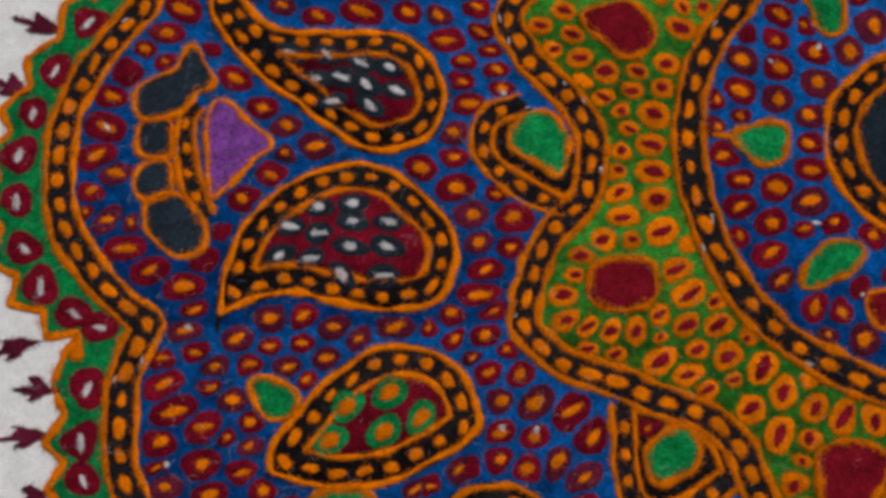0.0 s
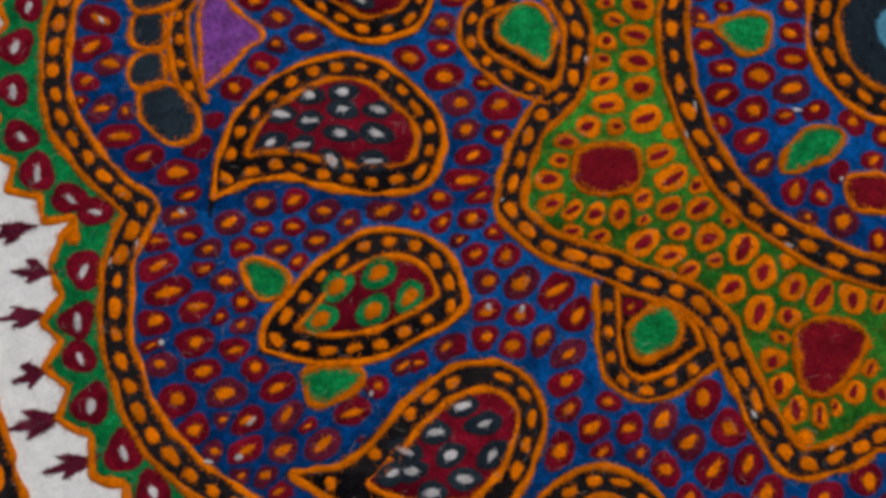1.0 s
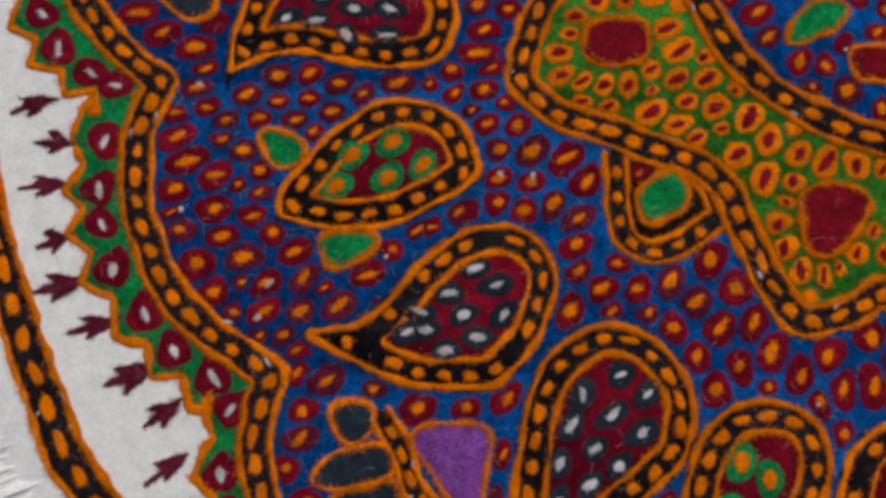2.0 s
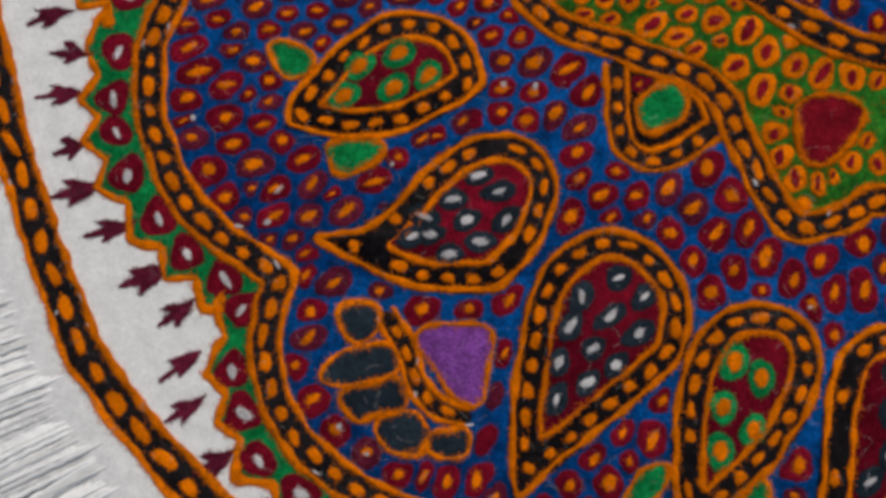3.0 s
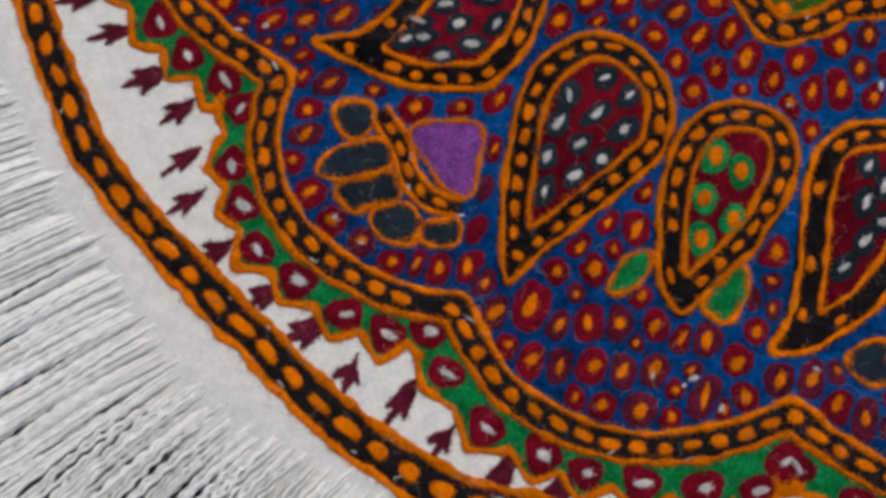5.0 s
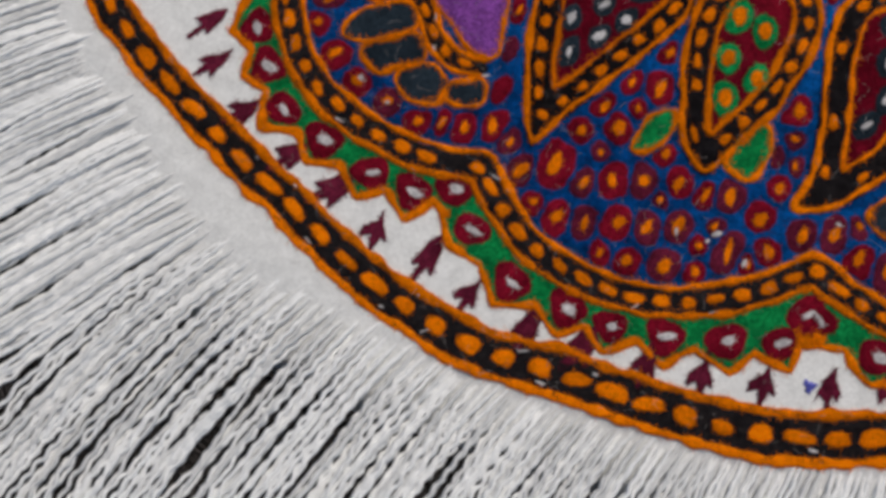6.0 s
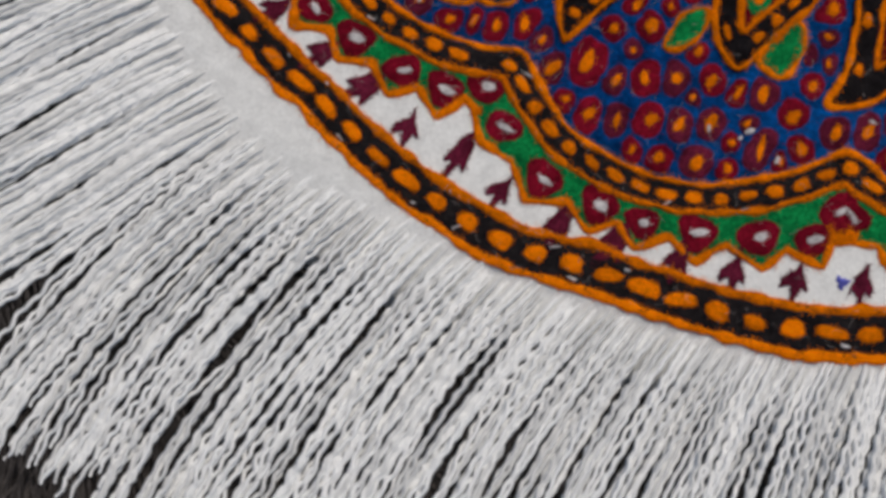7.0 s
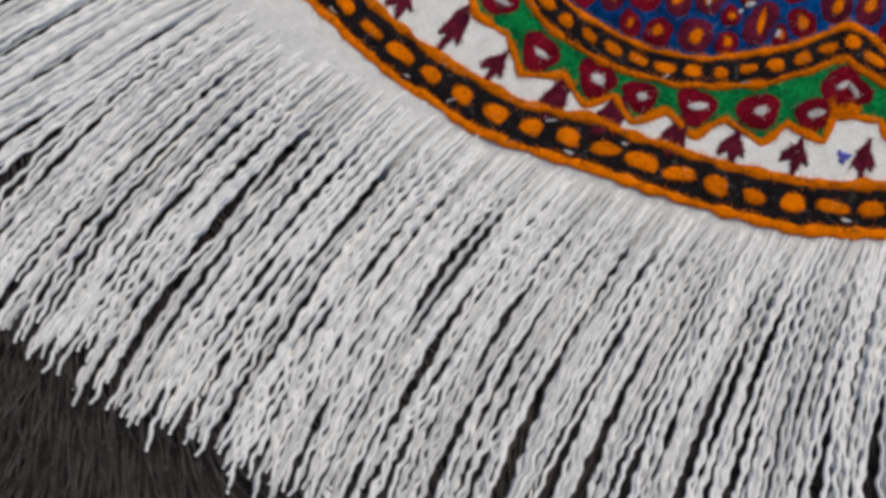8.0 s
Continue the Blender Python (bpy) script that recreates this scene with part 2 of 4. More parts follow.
# ---- the mat: cloth ----
mat = tagged(empty("embroidered_mat"), "round white wool mat with colourful embroidery and long white fringe", "mat")
EDGE = [(150, 166), (165, 165), (180, 160), (195, 157), (205, 157.5), (218, 157), (226, 160.5), (232, 158), (239, 155.5), (246, 152.6), (253, 151.8), (263, 153.4), (285, 155), (320, 157), (480, 161)]


def cloth_edge(deg):
    return float(np.interp((deg - 150) % 360, [e[0] - 150 for e in EDGE] + [360], [e[1] for e in EDGE] + [EDGE[0][1]]))


def cloth_sheet():
    bm = bmesh.new()
    turns = np.linspace(0, 360, 360, endpoint=False)
    rings = []
    for k, (f, h) in enumerate(((0.0, 0), (0.35, 0), (0.7, 0), (0.9, 0), (0.955, 0), (0.972, -0.1), (0.985, -0.4), (1.0, -0.8), (1.03, -1.5), (1.06, -2.3), (1.055, -2.5), (0.0, -2.5))):
        if f == 0:
            rings.append([bm.verts.new((0, 0, h * MM))])
            continue
        ring = []
        for d in turns:
            r = cloth_edge(d) * f
            ring.append(bm.verts.new((r * math.cos(radians(d)) * MM, r * math.sin(radians(d)) * MM, (h + 0.06 * noise.noise(Vector((d * 0.4, f * 9, 0)))) * MM)))
        rings.append(ring)
    for r, s in zip(rings, rings[1:]):
        for i in range(360):
            j = (i + 1) % 360
            if len(r) == 1:
                bm.faces.new((r[0], s[i], s[j]))
            elif len(s) == 1:
                bm.faces.new((r[i], s[0], r[j]))
            else:
                bm.faces.new((r[i], s[i], s[j], r[j]))
    return bm


part("cloth", cloth_sheet(), WHITE, mat, "felted white wool cloth")

DASH = [pad_mesh("dash", 40 + k, ORANGE, height=0.2, segs=16, square=0.10) for k in range(5)]
CORE = [pad_mesh("core", 60 + k, ORANGE, pointed=0.15, height=0.2, segs=10) for k in range(5)]
RED_CORE = [pad_mesh("core", 70 + k, RED, pointed=0.2, height=0.2, segs=10) for k in range(4)]
DROP = [pad_mesh("drop", 85 + k, MAROON, height=0.2, segs=18, wedge=0.13) for k in range(5)]
SPOT = [pad_mesh("spot", 110 + k, SLATE, pointed=0.12, height=0.2) for k in range(4)]
FLECK = [pad_mesh("fleck", 120 + k, CHALK, pointed=0.12, height=0.12, segs=10) for k in range(5)]
LEAF_SPOT = [pad_mesh("spot", 130 + k, GREEN, height=0.2) for k in range(4)]


def dashes(line, closed, gap, length, width, z, parent, skip=0.0, grow=None):
    """Orange stitches in a row along a black band."""
    total = np.hypot(*np.diff(np.vstack([line, line[:1]]) if closed else line, axis=0).T).sum()
    k = max(2, int(round(total / gap)))
    q = even(line, total / k, closed)
    t = normals(q, closed)
    size = grow(q) if grow else np.ones(len(q))
    for i in range(len(q)):
        if not closed and i in (0, len(q) - 1) or RNG.random() < skip:
            continue
        turn = math.degrees(math.atan2(-t[i, 0], t[i, 1])) + RNG.normal(0, 8)
        x, y = q[i] + t[i] * RNG.normal(0, 0.12)
        shared("dash", DASH[RNG.integers(5)], parent, place(x, y, z, turn, length / 2 * RNG.uniform(0.72, 1.2) * size[i] ** 0.5, width / 2 * RNG.uniform(0.72, 1.12) * size[i], 1))


def frayed(line, closed, width, z, parent, share):
    """Pale flecks of bare cloth beside the stitches of a band."""
    q = even(line, 4.0, closed)
    t = normals(q, closed)
    for i in range(len(q)):
        if RNG.random() < share:
            x, y = q[i] + t[i] * RNG.choice((-1, 1)) * width * RNG.uniform(0.2, 0.42)
            turn = math.degrees(math.atan2(-t[i, 0], t[i, 1])) + RNG.normal(0, 20)
            shared("fleck", FLECK[RNG.integers(5)], parent, place(x, y, z, turn, RNG.uniform(0.4, 1.0), RNG.uniform(0.12, 0.3)))


def banded(name, line, closed, width, z, parent, cord=1.12, gap=4.4, dash=(3.0, 1.85), label="", skip=0.01, swell=None):
    """A black band edged with two orange cords and filled with a row of orange stitches."""
    grow = swell if swell else lambda p: np.ones(len(p))
    broad = width * grow(line)
    band = part(name, ridge(line, broad, 0.22, z, closed, rough=0.04, sides=7), BLACK, parent, label)
    for side in (-1, 1):
        edge = line + normals(line, closed) * side * (broad / 2)[:, None]
        keep = near(edge, line) > broad / 2 - 0.15
        edge = even(edge[keep] if closed else edge, 0.5, closed)
        part("cord", ridge(edge, cord * grow(edge), 0.34, z, closed, rough=0.24, wander=0.15), ORANGE, band)
    dashes(line, closed, gap, dash[0], dash[1], z + 0.2, band, skip, grow)
    frayed(line, closed, width, z + 0.17, band, 0.16)
    return band


def circle(cx, cy, r, step=0.8, wobble=0.0):
    k = int(2 * math.pi * r / step)
    a = np.linspace(0, 2 * math.pi, k, endpoint=False)
    rr = r + wobble * np.sin(3 * a + 1) + wobble * 0.7 * np.sin(7 * a)
    return np.c_[cx + rr * np.cos(a), cy + rr * np.sin(a)]


# ---- border: outer ring, arrows, toothed green edge, scalloped band ----
RING_AT = [(150, 157), (163, 156), (176, 151), (190, 146.6), (193, 145.8), (198.5, 145), (202, 144.9), (205.5, 145), (209, 145.6), (211, 146.1), (213, 145.3), (216, 145.0), (219, 144.3), (222.7, 143.7),
           (226, 143.5), (228.4, 143.4), (231, 144), (234, 145), (238, 145.7), (242, 146.2), (245.5, 146.1), (248, 145), (250.2, 144.6), (254, 144.8), (257.5, 145.4), (262.5, 146.2), (266, 146), (275, 145.2), (300, 146.5), (480, 152)]
turns = np.linspace(150, 510, 1150, endpoint=False)
radii = np.interp(turns, [a for a, _ in RING_AT] + [510], [r for _, r in RING_AT] + [157])
radii = np.convolve(np.r_[radii[-6:], radii, radii[:6]], np.ones(13) / 13, "valid")
RING = np.c_[radii * np.cos(np.radians(turns)), radii * np.sin(np.radians(turns))]


def swell(p):
    """How broad the hand-drawn outer ring is beside its broadest stretch."""
    return np.interp(np.degrees(np.arctan2(p[:, 1], p[:, 0])) % 360, (195, 222, 238, 252, 265, 300), (0.76, 0.85, 0.93, 1.0, 1.04, 1.04))


banded("outer_ring", RING, True, 7.3, 0.05, mat, cord=1.6, gap=6.1, dash=(4.9, 2.6), label="black ring with orange stitches", swell=swell)

# Inward cusps of the scalloped band with the depth of the lobe that follows each.
CUSPS = [(-117.9, 43.7, 16.0, 8), (-113.2, -12.8, 11.6, 7), (-93.0, -62.3, 14.4, 8), (-62.2, -101.9, 13.6, 8), (-8.8, -118.5, 17.0, 8)]
# How each lobe that is seen whole swings from cusp to cusp.
SWINGS = [
    [(-124.4, 35.6), (-129.4, 25.2), (-130.6, 14.0), (-128.6, 4.1), (-121.7, -5.5)],
    [(-116.3, -19.2), (-117.1, -28.0), (-115.6, -37.0), (-110.3, -48.5), (-103.0, -55.6)],
    [(-94.8, -67.3), (-95.4, -75.0), (-91.8, -86.0), (-84.4, -93.3), (-73.8, -99.5)],
    [(-60.9, -106.2), (-55.6, -114.0), (-48.2, -119.5), (-37.9, -123.4), (-27.1, -123.9), (-17.0, -122.0)],
]
# Where the maroon drops of the seen lobes sit.
DROPS = [
    [(-127.4, 41.1), (-132.6, 32.1), (-135.8, 24.3), (-137.5, 16.7), (-137.2, 8.7), (-135.2, 0.4), (-131.8, -5.9), (-126.0, -10.6), (-121.6, -12.9)],
    [(-122.6, -22.7), (-123.0, -31.1), (-122.3, -37.1), (-119.8, -44.6), (-114.2, -52.1), (-109.2, -58.1), (-102.6, -62.3)],
    [(-99.4, -67.4), (-100.8, -77.5), (-98.8, -84.3), (-96.0, -91.8), (-89.2, -97.1), (-81.1, -102.8), (-74.2, -105.9), (-67.2, -105.4)],
    [(-64.4, -112.2), (-58.0, -120.9), (-48.9, -125.1), (-42.0, -128.0), (-33.2, -129.5), (-23.4, -130.3), (-14.7, -130.7), (-10.3, -126.2)],
    [],
]
CUSPS += [(119 * math.cos(radians(d)), 119 * math.sin(radians(d)), 14.0, 8) for d in np.linspace(266, 159.7 + 360, 10)[1:-1]]


def lobe(k, off=0.0, tooth=0.0):
    """One scallop between two cusps, moved outwards by off, with a tooth over each drop."""
    a, b = np.array(CUSPS[k][:2]), np.array(CUSPS[(k + 1) % len(CUSPS)][:2])
    u = np.linspace(0, 1, 120, endpoint=False)
    d = b - a
    out = np.array([d[1], -d[0]]) / np.hypot(*d)
    if out @ (a + b) < 0:
        out = -out
    if k < len(SWINGS):
        q = spline([a, *SWINGS[k], b], step=0.2)
        s = np.r_[0, np.cumsum(np.hypot(*np.diff(q, axis=0).T))]
        p = np.c_[np.interp(u * s[-1], s, q[:, 0]), np.interp(u * s[-1], s, q[:, 1])]
    else:
        p = a + d * u[:, None] + out * (CUSPS[k][2] * (1 - np.abs(2 * u - 1) ** 2.25))[:, None]
    n = normals(p, False)
    if (n * (a + b)).sum() < 0:
        n = -n
    if tooth:
        peak = peaks(k)
        low = 2.6 if k < 2 else 1.5      # the teeth of the first two lobes stand further out
        tooth += low - 1.5
        at, height = [0.0], [peak[0][1] + low]
        for i, (x, far) in enumerate(peak):
            at.append(x)
            height.append(far + tooth)
            at.append((x + peak[i + 1][0]) / 2 if i + 1 < len(peak) else 1.0)
            height.append((far + peak[i + 1][1]) / 2 + low if i + 1 < len(peak) else far + low)
        off = np.interp(u, at, height)
    return p + n * (off if np.ndim(off) else np.full(120, off))[:, None]


def peaks(k):
    """How far along its lobe, and how far out from it, each drop sits."""
    if k >= len(DROPS) or not DROPS[k]:
        return [((i + 0.5) / CUSPS[k][3], 6.0) for i in range(CUSPS[k][3])]
    line, base = lobe(k, 6.0), lobe(k)
    return sorted((float(np.hypot(*(line - d).T).argmin()) / 120, float(np.hypot(*(base - d).T).min())) for d in np.array(DROPS[k]))


SCALLOP = even(np.vstack([lobe(k) for k in range(len(CUSPS))]), 0.6, True)
TEETH = []
for k in range(len(CUSPS)):
    q = lobe(k, 0.0, 4.7)
    others = np.vstack([lobe(j) for j in range(len(CUSPS)) if j != k])
    TEETH.append(q[near(q, others) > 7.6])
TEETH = even(np.vstack(TEETH), 0.5, True)


def toothed_strip():
    """The green border: strips between the scalloped line and its teeth, with a wedge at each cusp."""
    bm = bmesh.new()
    ends = []
    for k in range(len(CUSPS)):
        q, p = lobe(k, 0.0, 4.7), lobe(k)
        ok = near(q, np.vstack([lobe(j) for j in range(len(CUSPS)) if j != k])) > 7.6
        rows, top = [], Z_BORDER + 0.03 * (k % 2)
        for a, b in zip(p[ok], q[ok]):
            rows.append([bm.verts.new((*(a + (b - a) * f) * MM, h * MM)) for f, h in ((0, top), (0.6, top), (0.97, top * 0.9), (1.0, -0.1))])
        for r, t in zip(rows, rows[1:]):
            for j in range(3):
                bm.faces.new((r[j], r[j + 1], t[j + 1], t[j]))
        ends.append((rows[0], rows[-1]))
    for k in range(len(CUSPS)):
        last, first = ends[k][1], ends[(k + 1) % len(CUSPS)][0]
        x, y = CUSPS[(k + 1) % len(CUSPS)][:2]
        five = [(x * MM, y * MM)] + [tuple(v.co.xy) for v in (last[0], last[2], first[2], first[0])]
        for a, b in ((1, 2), (2, 3), (3, 4)):
            bm.faces.new([bm.verts.new((*five[i], (Z_BORDER - 0.04 - 0.02 * a) * MM)) for i in (0, a, b)])
    bmesh.ops.recalc_face_normals(bm, faces=bm.faces)
    return bm


border = part("toothed_border", toothed_strip(), GREEN, mat, "green stitched border with pointed teeth")
part("cord", ridge(TEETH, 1.4, 0.3, 0.05, True, rough=0.24, wander=0.15), ORANGE, border)
for k in range(len(CUSPS)):
    line = lobe(k)
    n = normals(line, False)
    if (n * line.mean(0)).sum() < 0:
        n = -n
    spots = DROPS[k] if k < len(DROPS) and DROPS[k] else [line[int(u * 120)] + n[int(u * 120)] * far for u, far in peaks(k)]
    for x, y in spots:
        j = int(np.hypot(line[:, 0] - x, line[:, 1] - y).argmin())
        turn = math.degrees(math.atan2(n[j, 1], n[j, 0])) + 90 + RNG.normal(0, 18)
        size = RNG.uniform(1.0, 1.2)
        drop = shared("drop", DROP[RNG.integers(5)], mat, place(x, y, Z_BORDER, turn, 2.9 * size, 2.6 * size))
        shared("fleck", FLECK[RNG.integers(5)], drop, place(0.1, 0, 0.15, RNG.normal(0, 10), RNG.uniform(0.30, 0.50), RNG.uniform(0.16, 0.30)))

banded("scalloped_band", SCALLOP, True, 4.9, Z_BLUE, mat, label="black scalloped band edged in orange")


def arrow_mesh(seed):
    """A small barbed arrow of loose wine-coloured stitches, 9 mm long."""
    r = np.random.default_rng(seed)
    half = [(4.4, 0.0), (1.9, 1.1), (-0.6, 1.9), (-2.2, 2.1), (-1.3, 0.7), (-3.0, 0.5), (-4.9, 0.3)]
    line = np.array(half + [(x, -y) for x, y in half[:0:-1]]) + r.normal(0, 0.26, (13, 2))
    line = even(line, 0.35, True)
    line = line + normals(line, True) * shaky(line, 0.06, True, 2)[:, None]
    bm = pad(line, 0, 0.22, 0)
    me = bpy.data.meshes.new("arrow")
    bm.to_mesh(me)
    bm.free()
    me.materials.append(WINE)
    return me


ARROW = [arrow_mesh(k) for k in range(5)]
# Turn about the centre and radius of each arrow that stands out from the even row.
ARROWS = [(163.4, 142.0), (168.3, 143.0), (186.8, 136.0), (190.0, 132.5), (193.0, 135.2), (197.1, 135.5), (200.3, 136.5), (203.9, 133.3), (208.2, 131.5),
          (211.7, 129.4), (215.1, 133.1), (217.8, 136.6), (221.9, 138.0), (226.5, 137.6), (230.3, 137.0), (234.5, 137.9), (238.5, 136.9), (242.2, 138.9),
          (246.7, 139.8), (250.4, 139.4), (254.8, 138.8), (258.6, 138.5), (262.7, 138.2), (267.0, 138.1)]
ARROWS += [(d, 138.0) for d in np.arange(271, 516, 4.0)]
for d, r in ARROWS:
    x, y = r * math.cos(radians(d)), r * math.sin(radians(d))
    shared("arrow", ARROW[RNG.integers(5)], mat, place(x, y, 0.0, d + 180 + RNG.normal(0, 9), RNG.uniform(0.75, 1.05), RNG.uniform(0.8, 1.1)))

# ---- fields of colour ----
part("blue_field", pad(SCALLOP, 0, Z_BLUE, 0), BLUE, mat, "blue stitched ground")
WAVE_SEEN = [(-53.0, 44.7), (-51.4, 34.5), (-48.1, 30.3), (-43.9, 25.7), (-40.8, 19.5), (-41.0, 13.5), (-42.1, 8.6), (-45.5, 4.7), (-48.8, 0.9), (-51.8, -7.6), (-52.3, -13.2), (-49.2, -16.9), (-44.3, -20.1),
             (-37.5, -22.0), (-32.9, -24.6), (-27.5, -26.2), (-22.4, -28.9), (-18.7, -33.3), (-16.9, -38.8), (-14.6, -43.9), (-12.6, -48.6), (-8.5, -54.1), (-3.1, -53.2), (1.6, -51.4), (5.1, -49.6)]
MIDDLE = (16.2, 16.1)
rest = [(MIDDLE[0] + r * math.cos(radians(d)), MIDDLE[1] + r * math.sin(radians(d))) for d, r in zip(np.linspace(-75, 135, 15), [66, 70, 64] * 5)]
WAVE = spline(WAVE_SEEN + rest, True)
part("leaf_field", pad(WAVE, 0, Z_LEAF, 0), LEAF, mat, "green and yellow stitched ground")
banded("wavy_band", WAVE, True, 4.6, Z_LEAF, mat, label="black wavy band edged in orange")
DISC = circle(*MIDDLE, 40.9, wobble=0.3)
part("centre_disc", pad(DISC, 0, Z_DISC, 0), BLUE, mat, "blue stitched centre")
banded("centre_ring", DISC, True, 4.9, Z_DISC, mat, label="black ring edged in orange", gap=5.0)
EYE_RING = circle(15.5, 17.8, 14.3)
part("centre_eye", pad(EYE_RING, 0, Z_DISC + 0.05, 0.5), SLATE, mat, "slate stitched eye")
part("eye_spot", pad(circle(14.8, 18.2, 4.6, 0.5), Z_DISC, 0.3, 0.5), CYAN, mat, "pale blue spot")
banded("eye_ring", EYE_RING, True, 5.0, Z_DISC, mat)

BLOCKS = [SCALLOP, WAVE, DISC]      # lines that the small petals keep clear of
HOLES = []                          # closed shapes that they stay out of


# ---- paisleys ----
def paisley(spec, fill, spots, turn, at, bare=0.0, band=4.4):
    line = spline(spec, True)
    HOLES.append(line)
    mid = inset(line, band / 2 + 0.35)
    inner = inset(line, band + 0.5)
    thing = part("paisley", pad(line, 0, Z_BLUE + 0.25, 0), BLACK, mat, "black paisley edged in orange")
    part("cord", ridge(inset(line, 0.5, 0.5), 1.12, 0.3, Z_BLUE + 0.2, True, rough=0.24, wander=0.15), ORANGE, thing)
    part("inner_cord", ridge(inner, 1.05, 0.34, Z_BLUE + 0.2, True, rough=0.24, wander=0.15), ORANGE, thing)
    part("heart", pad(inner, 0, Z_BLUE + 0.35, 0), fill, thing)
    dashes(mid, True, 4.2, 2.6, 1.6, Z_BLUE + 0.22, thing, bare)
    z = Z_BLUE + 0.33
    for x, y in at:
        a = turn + RNG.normal(0, 14)
        if spots == "slate":
            shared("spot", SPOT[RNG.integers(4)], thing, place(x, y, z, a, 2.5 * RNG.uniform(0.85, 1.15), 1.9 * RNG.uniform(0.85, 1.1)))
            shared("fleck", FLECK[RNG.integers(5)], thing, place(x, y, z + 0.16, a + RNG.normal(0, 12), 1.3 * RNG.uniform(0.7, 1.15), 0.58 * RNG.uniform(0.7, 1.3)))
        else:
            k = RNG.uniform(0.9, 1.1)
            shared("spot", LEAF_SPOT[RNG.integers(4)], thing, place(x, y, z, a, 3.0 * k, 2.3 * k))
            shared("core", CORE[RNG.integers(5)], thing, place(x, y, z + 0.14, a, 1.5 * k, 1.1 * k))
    return thing


def scatter(poly, gap, squeeze, turn, blocks, clear=0.0, holes=(), tries=9000, seed=5, aim=None, start=()):
    """Evenly thrown points in a closed shape; gap is the spacing along the long way of the pieces, squeeze the ratio across."""
    r = np.random.default_rng(seed)
    lo, hi = poly.min(0), poly.max(0)
    c = r.uniform(lo, hi, (tries, 2))
    c = c[inside(c, poly[::2])]
    for b in blocks:
        c = c[near(c, b[::3]) > clear]
    for h in holes:
        c = c[~inside(c, h[::2])]
        c = c[near(c, h[::3]) > 2.0]
    kept = [np.array(s) for s in start]
    for p in c:
        if kept:
            d = np.array(kept) - p
            ang = math.atan2(p[1] - aim[1], p[0] - aim[0]) if aim else radians(turn)
            u, v = d[:, 0] * math.cos(ang) + d[:, 1] * math.sin(ang), -d[:, 0] * math.sin(ang) + d[:, 1] * math.cos(ang)
            if (np.hypot(u, v / squeeze) < gap).any():
                continue
        kept.append(p)
    return kept[len(start):]


# The bends of each outline; its heart, the turn and the places of its spots.
paisley([(-105.2, 50.2), (-99.8, 44.7), (-94.6, 40.0), (-83.7, 39.2), (-73.9, 38.8), (-68.0, 34.8), (-65.1, 28.0), (-65.8, 22.3), (-69.4, 18.0), (-77.5, 16.6), (-83.3, 19.4), (-91.2, 25.6), (-99.2, 32.4), (-105.7, 40.4), (-106.6, 45.3)], MAROON, "slate", -25,
        [(-92.0, 34.7), (-85.6, 34.4), (-79.7, 32.8), (-74.8, 32.0), (-83.0, 30.2), (-87.4, 30.0), (-84.4, 25.8), (-78.1, 25.0), (-73.5, 27.7), (-78.8, 28.9)])
paisley([(-102.3, -14.1), (-102.5, -9.3), (-101.4, -1.7), (-98.9, 4.1), (-93.5, 10.0), (-86.9, 13.9), (-80.3, 15.2), (-73.6, 13.3), (-67.9, 8.8), (-64.1, 3.9), (-63.0, -0.9), (-64.6, -6.6), (-68.3, -9.8), (-77.0, -10.5), (-83.5, -9.3), (-91.0, -7.6), (-97.4, -9.3), (-101.4, -11.3)], MAROON, "slate", -8,
        [(-86.3, 7.2), (-80.6, 7.7), (-90.9, 3.8), (-86.2, 2.6), (-80.6, 4.7), (-74.5, 4.5), (-74.9, 0.3), (-80.9, 0.3), (-92.6, -1.2), (-87.4, -1.7), (-82.2, -4.4), (-75.3, -4.6)])
paisley([(-93.2, -35.7), (-92.6, -31.4), (-88.1, -25.7), (-82.6, -19.9), (-76.9, -16.5), (-72.2, -15.8), (-65.6, -17.6), (-61.4, -22.0), (-59.2, -27.8), (-60.9, -31.1), (-67.4, -34.9), (-73.9, -37.8), (-81.3, -38.7), (-87.8, -37.8), (-91.9, -36.8)], MAROON, "leaf", 40,
        [(-80.8, -25.8), (-74.1, -23.6), (-74.9, -29.8), (-69.1, -27.6), (-83.4, -31.1)])
paisley([(-88.1, -55.2), (-80.5, -54.0), (-74.9, -49.6), (-69.2, -43.3), (-62.5, -38.6), (-56.7, -37.6), (-51.0, -39.4), (-47.7, -43.8), (-47.3, -48.2), (-49.3, -55.0), (-53.1, -60.7), (-57.8, -64.5), (-65.3, -64.8), (-72.8, -63.6), (-80.4, -60.3), (-85.2, -57.9)], MAROON, "slate", 18,
        [(-60.6, -45.1), (-57.2, -47.9), (-64.8, -49.2), (-69.6, -52.1), (-62.5, -52.7), (-56.0, -52.7), (-68.6, -55.2), (-60.3, -56.4), (-65.4, -58.5), (-71.5, -55.5)], 0.2)
